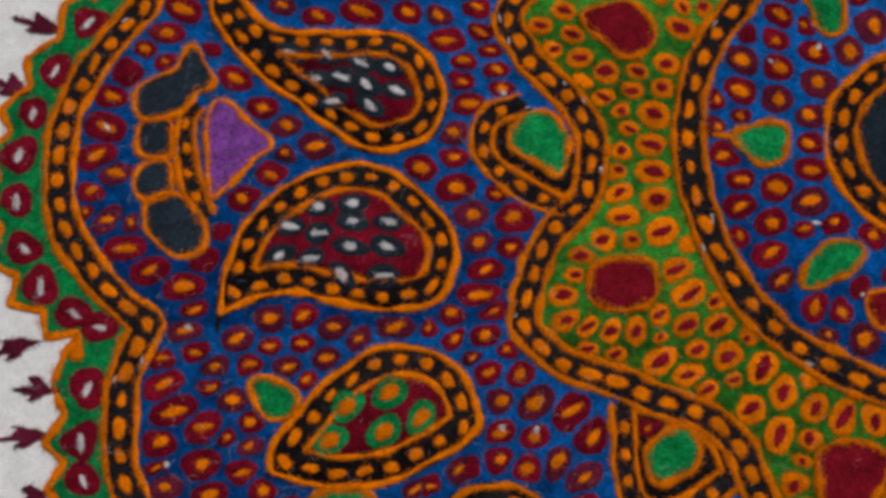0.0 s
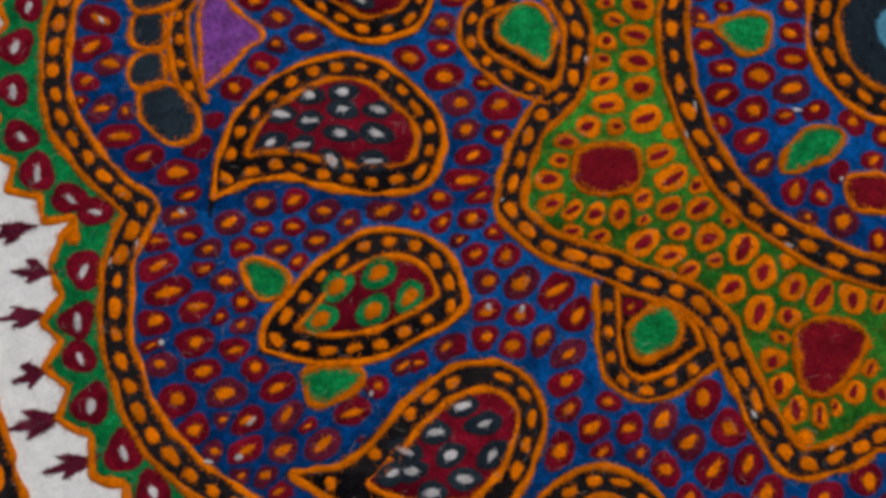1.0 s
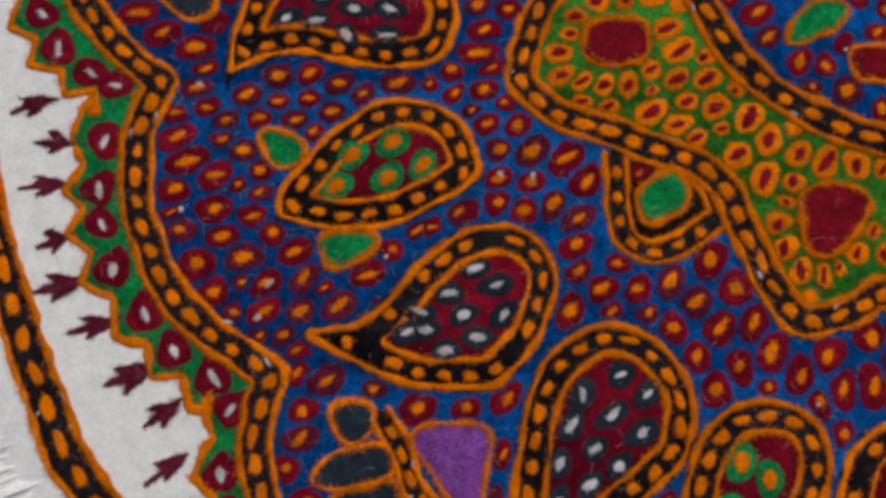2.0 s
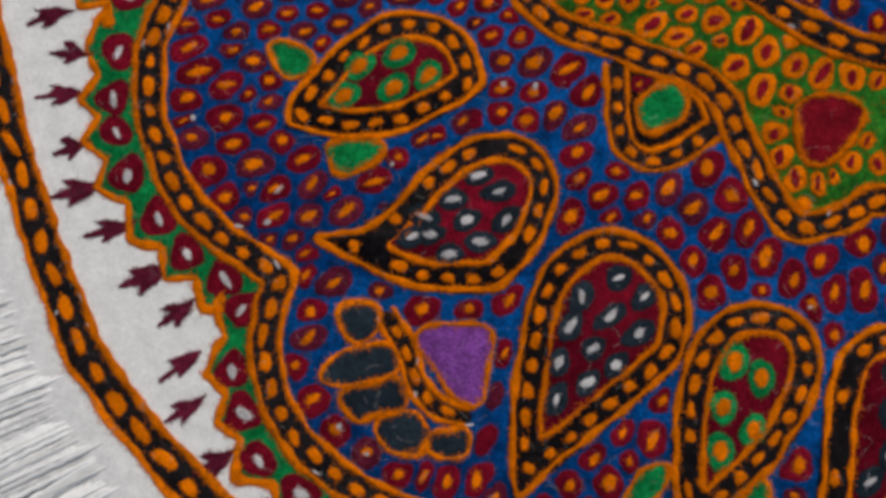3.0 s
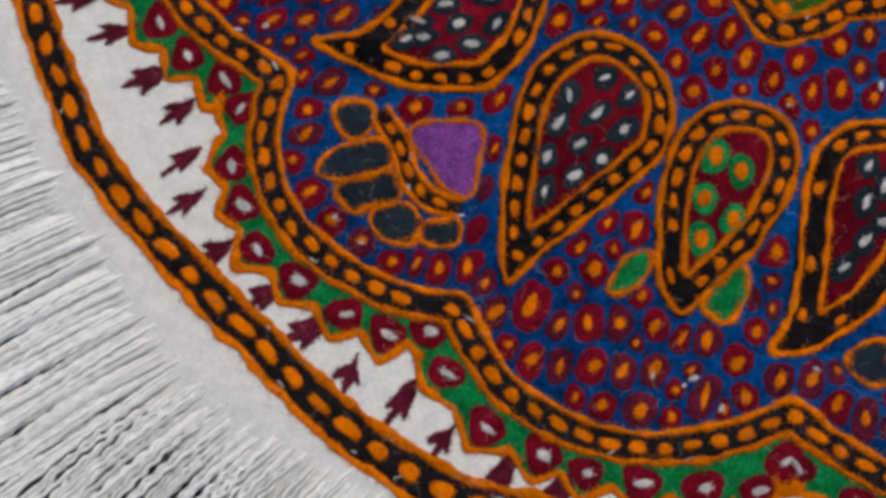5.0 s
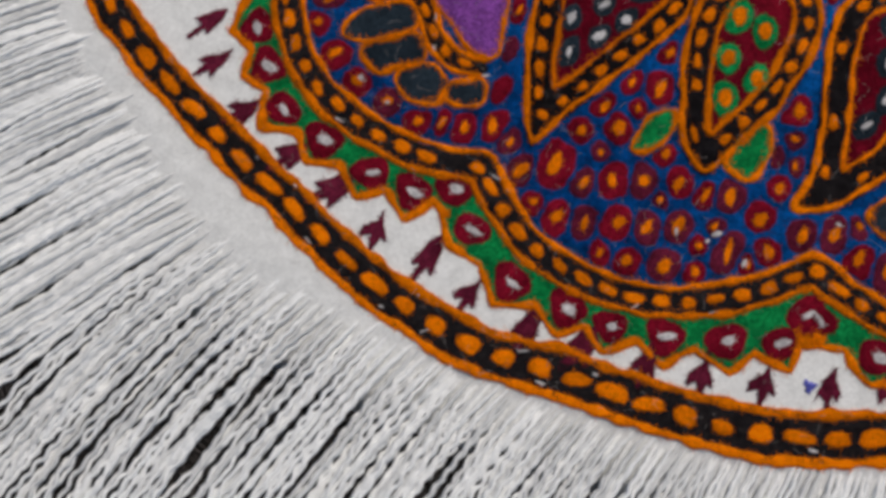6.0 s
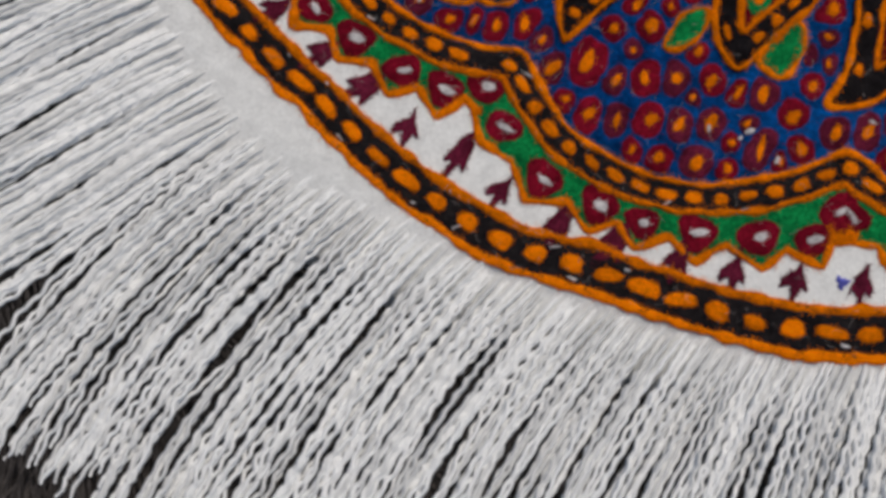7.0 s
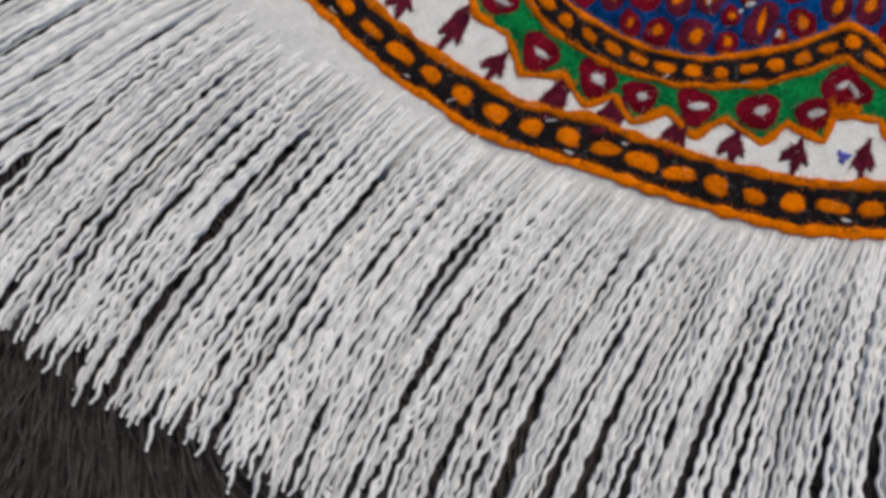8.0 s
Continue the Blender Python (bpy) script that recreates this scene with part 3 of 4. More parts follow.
paisley([(-55.0, -97.8), (-55.8, -91.2), (-55.6, -83.1), (-54.1, -73.0), (-52.2, -64.5), (-47.9, -57.9), (-40.8, -54.3), (-34.2, -55.0), (-28.8, -59.8), (-26.0, -66.4), (-26.6, -72.9), (-29.3, -77.5), (-35.9, -83.0), (-43.3, -88.9), (-50.7, -94.8), (-53.4, -97.4)], MAROON, "slate", 48,
        [(-37.7, -62.4), (-43.8, -65.5), (-33.6, -65.5), (-39.2, -68.7), (-45.7, -70.3), (-34.7, -71.5), (-42.1, -73.9), (-47.7, -76.2), (-38.5, -76.6), (-43.1, -79.4), (-48.2, -82.1)])
paisley([(-26.6, -103.0), (-29.9, -97.6), (-30.0, -91.0), (-29.0, -81.4), (-26.4, -73.6), (-22.0, -68.2), (-16.2, -66.4), (-9.6, -67.7), (-6.0, -72.1), (-5.5, -77.5), (-8.0, -84.3), (-13.5, -91.9), (-18.3, -96.7), (-23.1, -101.1)], MAROON, "leaf", 75,
        [(-19.6, -76.0), (-15.4, -78.6), (-21.7, -83.2), (-17.1, -86.8), (-22.4, -90.1)], 0.3)
paisley([(-12.2, -108.5), (-8.9, -102.2), (-7.1, -93.8), (-5.7, -84.3), (-3.9, -76.5), (0.2, -71.6), (5.5, -69.7), (12.0, -70.6), (16.3, -76.5), (16.7, -84.2), (12.3, -93.8), (6.3, -101.3), (-1.3, -106.9), (-6.9, -109.0)], MAROON, "slate", 50,
        [(5.7, -77.7), (4.9, -83.9), (8.3, -81.0), (4.3, -90.4), (0.6, -94.8), (7.5, -87.2)], 0.5)


# ---- loops, leaves and fans ----
def loop(points, inner, z):
    line = spline(points)
    part("loop_ground", pad(np.vstack([line, [inner]]), 0, z + 0.1, 0), BLACK, mat)
    BLOCKS.append(line)
    banded("loop", line, False, 3.6, z, mat, cord=1.0, gap=3.6, dash=(2.2, 1.6))


loop([(-51.6, 25.4), (-55.9, 24.0), (-58.6, 21.2), (-58.9, 17.1), (-56.5, 13.6), (-52.8, 10.6), (-48.6, 8.2), (-44.9, 6.9)], (-42.5, 15.0), Z_BLUE)
loop([(-37.3, -25.0), (-37.1, -32.4), (-37.0, -36.7), (-35.8, -40.5), (-32.2, -42.7), (-27.6, -41.5), (-23.8, -39.2), (-20.6, -36.9)], (-23.5, -29.6), Z_BLUE)


def patch(name, corners, material, z, cord=1.1, grow=0.35, label=""):
    """A filled patch of stitches with soft corners and an orange outline."""
    p = inset(spline(corners, True, 0.5), -grow, 0.5)
    HOLES.append(p)
    one = part(name, pad(p, 0, z + 0.35, 0.6), material, mat, label)
    part("cord", ridge(p, cord, 0.45, z, True, rough=0.26, wander=0.15), ORANGE, one)
    return one


# Leaves in the two loops, beside the paisleys and in the centre.
patch("green_leaf", [(-54.1, 19.1), (-52.1, 22.6), (-48.8, 23.6), (-46.0, 21.1), (-44.6, 18.0), (-46.2, 12.6), (-49.0, 14.6), (-52.7, 16.6)], GREEN, Z_BLUE, 1.3)
patch("green_leaf", [(-33.2, -32.9), (-30.3, -30.1), (-27.5, -29.4), (-25.7, -31.5), (-26.4, -34.9), (-29.2, -36.3), (-32.0, -37.4), (-33.3, -35.3)], GREEN, Z_BLUE, 1.3)
patch("green_leaf", [(-96.3, -21.8), (-93.1, -21.7), (-89.8, -23.2), (-89.2, -25.7), (-91.1, -27.3), (-93.4, -27.1), (-95.2, -24.6)], GREEN, Z_BLUE)
patch("green_leaf", [(-85.6, -39.7), (-81.0, -39.3), (-76.8, -39.8), (-78.2, -42.1), (-81.8, -44.4), (-84.6, -44.4), (-85.4, -42.1)], GREEN, Z_BLUE)
patch("green_leaf", [(-38.0, -98.7), (-36.5, -95.9), (-34.2, -93.1), (-30.9, -92.1), (-31.0, -94.9), (-33.3, -97.8), (-36.6, -99.2)], GREEN, Z_BLUE, grow=0.1)
patch("green_leaf", [(-22.3, -100.1), (-18.0, -95.8), (-15.7, -94.9), (-15.4, -98.2), (-17.4, -102.4), (-18.8, -103.8), (-21.0, -102.4)], GREEN, Z_BLUE)
patch("green_leaf", [(-16.6, 19.0), (-13.7, 20.4), (-8.5, 20.5), (-8.3, 16.3), (-10.3, 14.4), (-13.2, 14.4)], GREEN, Z_DISC)
patch("green_leaf", [(-2.5, 46.4), (-1.5, 41.5), (0.6, 37.6), (3.1, 38.8), (3.1, 44.2), (1.0, 47.4)], GREEN, Z_DISC)
patch("green_leaf", [(-6.2, -3.1), (-2.2, 0.7), (2.8, -0.3), (0.1, -4.1), (-6.9, -6.8)], GREEN, Z_DISC)
part("stem", ridge(spline([(-21.0, 19.6), (-18.6, 19.3), (-16.4, 19.0)]), 1.3, 0.4, Z_DISC), ORANGE, mat)
part("stem", ridge(spline([(-25.3, -29.8), (-23.2, -33.0), (-22.2, -36.6)]), 1.2, 0.4, Z_BLUE + 0.1), ORANGE, mat)
patch("red_patch", [(-41.5, 41.3), (-38.5, 42.9), (-32.6, 43.4), (-29.4, 39.1), (-31.0, 34.9), (-34.0, 33.9), (-37.8, 36.5)], RED, Z_LEAF)
patch("red_patch", [(-41.6, -5.8), (-40.1, -3.0), (-36.4, -2.0), (-31.9, -3.0), (-31.1, -6.8), (-33.1, -9.5), (-37.7, -10.0), (-41.3, -8.6)], RED, Z_LEAF)
patch("red_patch", [(-7.2, -36.5), (-5.5, -32.2), (0.5, -32.2), (3.5, -34.6), (0.8, -39.4), (-4.1, -43.1), (-6.6, -41.2)], RED, Z_LEAF)
patch("red_patch", [(3.2, -8.2), (6.0, -7.6), (9.2, -8.4), (9.4, -12.6), (6.0, -13.4), (3.6, -12.0)], RED, Z_DISC)


def crescent(points):
    line = spline(points)
    BLOCKS.append(line)
    banded("crescent", line, False, 3.3, Z_BLUE + 0.05, mat, cord=1.0, gap=3.6, dash=(2.3, 1.5))


# A fan: a purple wedge, a black crescent and slate patches round it.
patch("purple_wedge", [(-104.7, 25.5), (-102.3, 25.5), (-99.7, 23.0), (-94.7, 18.0), (-98.4, 15.4), (-102.0, 10.9), (-103.8, 8.9), (-104.6, 9.4), (-104.6, 13.9), (-105.4, 19.9)], PURPLE, Z_BLUE)
crescent([(-107.6, 25.9), (-109.3, 22.5), (-109.2, 16.9), (-108.2, 11.9), (-106.6, 8.4), (-104.8, 5.2)])
patch("slate_patch", [(-111.3, 31.3), (-109.1, 35.7), (-106.1, 30.7), (-105.6, 29.0), (-108.2, 28.4), (-109.6, 26.1), (-111.4, 24.1), (-115.2, 23.1), (-117.4, 24.6), (-117.3, 28.2), (-114.7, 29.8)], SLATE, Z_BLUE, 1.1, 0.6)
patch("slate_patch", [(-116.8, 21.5), (-113.2, 22.2), (-112.2, 21.0), (-112.2, 17.4), (-114.7, 16.5), (-116.7, 17.5)], SLATE, Z_BLUE, 1.1, 0.6)
patch("slate_patch", [(-116.0, 14.0), (-112.3, 14.9), (-111.6, 11.4), (-111.9, 9.5), (-115.4, 9.5), (-116.8, 11.0)], SLATE, Z_BLUE, 1.1, 0.6)
patch("slate_patch", [(-114.7, 8.0), (-111.4, 9.0), (-108.5, 7.5), (-105.4, 4.0), (-106.2, 0.2), (-109.9, -0.3), (-112.8, 1.7), (-114.7, 5.1)], SLATE, Z_BLUE, 1.1, 0.6)
# The second fan.
patch("purple_wedge", [(-70.5, -71.9), (-65.5, -70.6), (-58.8, -70.9), (-59.3, -75.4), (-60.7, -82.6), (-63.6, -81.7), (-65.9, -79.3), (-67.9, -76.3)], PURPLE, Z_BLUE)
crescent([(-76.2, -68.0), (-72.7, -73.4), (-70.8, -78.8), (-68.1, -82.7), (-61.8, -85.2)])
patch("slate_patch", [(-82.2, -71.4), (-82.8, -68.0), (-80.4, -66.8), (-77.5, -67.5), (-77.5, -70.4), (-79.8, -72.2)], SLATE, Z_BLUE, 1.1, 0.6)
patch("slate_patch", [(-86.2, -78.3), (-83.1, -74.9), (-78.9, -73.9), (-75.0, -73.9), (-73.8, -77.3), (-78.8, -79.1), (-84.4, -79.8)], SLATE, Z_BLUE, 0.9, 0.2)
patch("slate_patch", [(-82.5, -81.2), (-77.8, -79.8), (-73.8, -78.7), (-72.5, -82.7), (-76.3, -84.1), (-80.1, -85.6), (-82.5, -83.1)], SLATE, Z_BLUE, 0.9, 0.2)
patch("slate_patch", [(-76.0, -86.0), (-73.0, -84.6), (-70.2, -85.1), (-69.0, -87.5), (-70.6, -90.3), (-73.9, -90.3), (-76.0, -87.9)], SLATE, Z_BLUE, 1.1, 0.6)
patch("slate_patch", [(-68.2, -88.4), (-63.1, -87.4), (-62.6, -89.3), (-64.0, -90.8), (-67.8, -90.3)], SLATE, Z_BLUE, 1.1, 0.6)
# The edge of a third one.
patch("purple_wedge", [(16, -104), (24, -112), (12, -116)], PURPLE, Z_BLUE)
crescent([(10, -104), (9, -110), (12, -117)])
patch("slate_patch", [(0.6, -110.6), (3.2, -108.0), (7.6, -107.6), (8.4, -111.4), (4.6, -113.6)], SLATE, Z_BLUE, 1.1, 0.6)

# ---- the small petals that fill the fields ----
# Place (mm) and size of each petal, stretch by stretch.
ROUND_FIRST_FAN = [
    (-110.7, 43.7, 1.1), (-113.7, 38.9, 0.9), (-116.9, 35.7, 0.7), (-120.3, 31.5, 1.1), (-122.9, 27.3, 1), (-123.6, 21.7, 1.1), (-124.4, 16.3, 1.1), (-121.1, 13.3, 0.9),
    (-125.6, 9.6, 0.9), (-121.7, 5.2, 1), (-118, 0.6, 1), (-106.3, 35.6, 0.6), (-101.6, 30.3, 0.9), (-96.3, 24.8, 0.9), (-92.3, 21.5, 0.9), (-87.5, 17.9, 1.1),
    (-93.9, 13.1, 1.1), (-98.3, 8.5, 1.1), (-103.4, 3.6, 0.9), (-113.7, -3.5, 1), (-108.2, -6.1, 1), (-105.2, -1.7, 0.9), (-106.3, -10, 0.6),
]
BESIDE_WAVE = [
    (-93.8, 43.9, 0.8), (-87.3, 41.3, 0.9), (-79.9, 42.7, 1.1), (-71.3, 42.3, 0.9), (-66.5, 41.5, 0.9), (-59.6, 43.2, 0.9), (-59.2, 38.4, 0.8), (-64.6, 37.4, 1.1),
    (-57.7, 35, 0.7), (-63.1, 29.8, 0.9), (-56.8, 31.6, 0.8), (-55.4, 28.1, 0.8), (-61.5, 25.4, 0.9), (-64.1, 20.1, 1), (-69.3, 13.8, 1), (-64.1, 15.8, 0.8),
    (-63.7, 10.3, 1.1), (-60.9, 5.9, 1.1), (-53.8, 4.9, 1.2), (-56.6, 9.3, 0.7), (-59.5, 1, 0.9), (-54.8, 0.3, 0.9), (-58.6, -3.8, 1.1), (-59.6, -7.5, 1.1),
    (-64.6, -11.7, 0.9), (-57.8, -10.8, 0.8), (-59.2, -14.5, 1.1), (-67.4, -13.1, 0.7), (-60.6, -17.7, 0.6),
]
IN_SECOND_LOBE = [
    (-107.3, -13.9, 0.8), (-93.6, -11.9, 1), (-88.5, -11.2, 0.8), (-83.4, -13.5, 0.9), (-73.3, -13.1, 1.2), (-79.2, -15.2, 0.9), (-98.5, -14.9, 1), (-93.8, -16.2, 0.8),
    (-88.2, -16, 0.8), (-84.6, -18.3, 1.1), (-105.7, -16.9, 0.9), (-102.1, -19.4, 0.9), (-96.5, -19, 0.9), (-90.5, -19.7, 1.1), (-110.4, -22.1, 1.1),
    (-103.1, -22.6, 0.7), (-99.4, -24.9, 0.9), (-107.9, -26.5, 1.3), (-103.7, -29, 1.4), (-96.2, -28.6, 0.9), (-110.7, -32, 1.3), (-96.3, -32.2, 0.9), (-103.8, -35, 1.3),
    (-97.5, -35.6, 1), (-109, -37.9, 1.1), (-102, -39.2, 1), (-93.8, -39.1, 1),
]
UNDER_THIRD_PAISLEY = [
    (-106, -44.2, 1.2), (-98.1, -43.2, 1.3), (-90.4, -42.2, 1), (-102.7, -48.6, 1.1), (-95, -47.6, 1.2), (-88.3, -47, 1), (-94.9, -51.7, 1.2), (-89, -51.8, 1),
    (-82.9, -51.1, 1), (-91.4, -55.9, 0.8), (-77.8, -45.2, 1.1), (-74.5, -42.3, 0.8), (-71.5, -46.7, 1), (-76.3, -50.1, 0.7), (-68.2, -38.3, 1), (-85.4, -48.2, 0.6),
    (-62.5, -35.9, 1), (-67.3, -41.3, 0.9),
]
BY_LOOP = [
    (-57.9, -20.3, 1), (-53.8, -20.9, 1), (-56.6, -24.9, 1), (-51.2, -25.7, 1.2), (-45.9, -27.2, 1.1), (-42.4, -30.7, 1.1), (-56.2, -29.8, 0.9), (-51.3, -30.5, 1),
    (-62, -35.9, 1.2), (-57.1, -34.2, 1), (-52.3, -35.3, 1.1), (-47.8, -34.6, 1), (-43.9, -36.8, 1), (-69.1, -38.2, 1),
]
BELOW_LOOP = [
    (-44.3, -41.4, 0.9), (-43.9, -45.8, 0.8), (-45.4, -51.6, 1.1), (-39.7, -48.7, 1.3), (-34.5, -49, 1.1), (-29.3, -47.8, 1), (-22.6, -44.4, 1.1), (-33.2, -52.9, 0.9),
    (-29.1, -55, 1.2), (-25.2, -51.2, 1.2), (-21.6, -55, 1.3), (-19, -48.8, 1.2), (-16.5, -55, 1.1), (-25.5, -59.8, 1.1), (-22.4, -64.5, 1.2), (-18.9, -61.2, 1.2),
    (-13.9, -59.3, 1.3), (-9.4, -62.6, 1.1), (-4.7, -59.3, 1.2), (-14.6, -64.5, 0.7), (-7, -67.8, 1.1), (-2.7, -65, 1.3), (1.6, -55.5, 1.2), (1.5, -64, 1.3),
    (5.4, -61.2, 1), (-3.5, -71.5, 0.8),
]
ROUND_SECOND_FAN = [
    (-85.3, -63.4, 1.1), (-87.7, -67.6, 1), (-88.5, -72.3, 1.1), (-90.8, -76.8, 1), (-87.7, -82.6, 1.1), (-83.8, -87.4, 1), (-78.6, -90.8, 1), (-72.9, -93.6, 1.1),
    (-66.1, -95, 1.1), (-60.5, -94.5, 0.9), (-60.5, -88.6, 1), (-76.6, -64.4, 0.8), (-69.9, -67.4, 1), (-62.2, -67.9, 0.9), (-56, -65.4, 1), (-56.9, -74.8, 0.8),
    (-58.4, -81.6, 0.7),
]
IN_LAST_LOBE = [
    (-56.5, -102.5, 1), (-50.3, -101.5, 1.5), (-46.3, -95.4, 0.9), (-42.9, -90.7, 1.1), (-40.2, -95.4, 1.2), (-37.7, -87.3, 0.9), (-33.1, -88.3, 1.2), (-54.7, -108.5, 1),
    (-51, -110.3, 1.2), (-45.9, -104.3, 1), (-41.3, -103.8, 1.3), (-40.9, -111.6, 1.3), (-46, -110.7, 1), (-35.8, -104.2, 1.2), (-35.5, -111.6, 1.2),
    (-30.2, -104.2, 1.3), (-30.9, -112, 1.2), (-43.3, -115.7, 0.8), (-39.2, -117.5, 1), (-32.9, -117.5, 1.1), (-26.2, -106.5, 0.9), (-22, -106.5, 1.2),
    (-22.4, -115.6, 1.4), (-17.1, -110.1, 1.1), (-16.5, -115.6, 1), (-13.7, -105.1, 1), (-14.4, -100, 0.9), (-10.9, -92.5, 1.2), (-10.4, -112.8, 1.1), (-5, -112.8, 1.2),
    (-1.6, -117.8, 1.3), (2.8, -119.5, 1.3), (-27.3, -114.7, 0.8),
]
LEAF_ABOVE = [
    (-42.2, 33.5, 0.9), (-37.7, 30.9, 1), (-32.6, 30.9, 0.8), (-27.2, 32.4, 0.9), (-24.4, 39.2, 1), (-24.2, 42.9, 0.8), (-38.1, 26.2, 0.8), (-33.2, 27.8, 0.8),
    (-28.1, 27.9, 0.9), (-35.6, 24, 0.8), (-30.1, 23.1, 1.2), (-34, 20.8, 0.8), (-31.3, 17.8, 1.1), (-35.6, 16.4, 0.9), (-37.2, 13.1, 1), (-31, 13.1, 1.1),
    (-36.4, 9.2, 1.1), (-30.8, 8.2, 1.1), (-35.6, 5.7, 1.1), (-29.7, 2.6, 1.1), (-39, 1.4, 1), (-34.8, 1.4, 0.8), (-42.8, -1.4, 0.8), (-43.8, -4.5, 0.8),
    (-46.2, -8, 0.9), (-27.7, -3.9, 1.1),
]
LEAF_BELOW = [
    (-26.1, -7.9, 1.2), (-45.4, -12, 0.9), (-42.3, -13.2, 0.9), (-38.7, -14.1, 1), (-34.6, -13.6, 1), (-30.8, -11.4, 0.9), (-26.4, -12.8, 1), (-21.6, -12.9, 1.1),
    (-30.6, -15, 0.6), (-30.7, -18.2, 1.1), (-24.8, -17.1, 1), (-19.9, -17.6, 1.3), (-26.3, -20.5, 1.1), (-15.1, -20.1, 1.2), (-19.2, -21.4, 0.7), (-11.8, -23.7, 1.2),
    (-16.9, -26.3, 1.1), (-7.1, -26.3, 1.1), (-2.8, -27.7, 1.1), (-12.7, -29.9, 1.1), (-8.4, -31.6, 1.1), (-9.5, -34.2, 0.8), (-10.9, -37.7, 1), (2.5, -27.2, 1.2),
    (-10.3, -42, 1.1), (-8.1, -45.9, 1.1), (-4.4, -46.4, 0.9), (1, -42.5, 1), (-2, -45.4, 0.6), (3.5, -39.1, 0.9), (5.6, -43, 0.8), (4.2, -35.7, 0.8),
]
IN_DISC = [
    (-7.3, 41.2, 1.1), (-8.6, 37, 0.9), (-2, 34.3, 1), (-13.7, 32.8, 1.1), (-9, 31.7, 1), (-15, 27.1, 1.1), (-9.4, 26, 1), (-1.5, 28.6, 1.1), (3.8, 34.8, 1),
    (8.1, 39.5, 1.2), (-3, 22.4, 1), (-3.4, 17.9, 1), (-17.7, 16, 1.1), (-4.2, 13.4, 1), (-16.1, 11.5, 0.9), (-16.4, 7.1, 1), (-10.1, 10, 1.1), (-11.5, 4.2, 1.1),
    (-5.2, 7.5, 1.2), (-6.5, 3.2, 0.7), (-1.3, 3.6, 0.8), (-12.3, -1.1, 1), (-10.8, -5.4, 0.8), (-15.3, 23, 0.6), (4.5, 1.7, 1), (-5.3, -10, 1), (-1.7, -10.5, 1),
    (2.2, -7.7, 1), (1.9, -15.1, 1),
]


GRID, LOW = 0.25, np.array((-152.0, -152.0))      # fine raster of what is already stitched (mm)
TAKEN = np.zeros((800, 870), bool)


def stamp(points, r):
    k = int(r / GRID) + 1
    u, v = np.mgrid[-k:k + 1, -k:k + 1]
    on = np.hypot(u, v) * GRID <= r
    u, v = u[on], v[on]
    for i, j in np.round((points - LOW) / GRID).astype(int):
        x, y = i + u, j + v
        ok = (x >= 0) & (y >= 0) & (x < 800) & (y < 870)
        TAKEN[x[ok], y[ok]] = True


def block_out():
    """Marks bands, paisleys, leaves and patches, so that the petals leave them free."""
    for line, r in zip(BLOCKS, [3.0, 2.9, 3.0] + [2.3] * 20):
        stamp(line, r)
    stamp(EYE_RING, 3.1)
    for h in HOLES:
        stamp(h, 0.85)
        lo, hi = h.min(0), h.max(0)
        x, y = np.meshgrid(np.arange(lo[0], hi[0], GRID), np.arange(lo[1], hi[1], GRID), indexing="ij")
        p = np.c_[x.ravel(), y.ravel()]
        for i, j in np.round((p[inside(p, h[::2])] - LOW) / GRID).astype(int):
            if 0 <= i < 800 and 0 <= j < 870:
                TAKEN[i, j] = True


def cushion(name, a, radius, height, material):
    """A little pad of stitches whose outline is given by angle and radius (mm)."""
    k = len(a)
    verts, faces = [], []
    for f, h in ((1.0, -0.15), (0.97, 0.3), (0.84, 0.8), (0.45, 1.0)):
        verts += [(math.cos(t) * r * f * MM, math.sin(t) * r * f * MM, h * height * MM) for t, r in zip(a, radius)]
    for i in range(3):
        for j in range(k):
            n = (j + 1) % k
            faces.append((i * k + j, i * k + n, (i + 1) * k + n, (i + 1) * k + j))
    faces.append(tuple(3 * k + j for j in range(k)))
    return mesh_of(name, verts, faces, material)


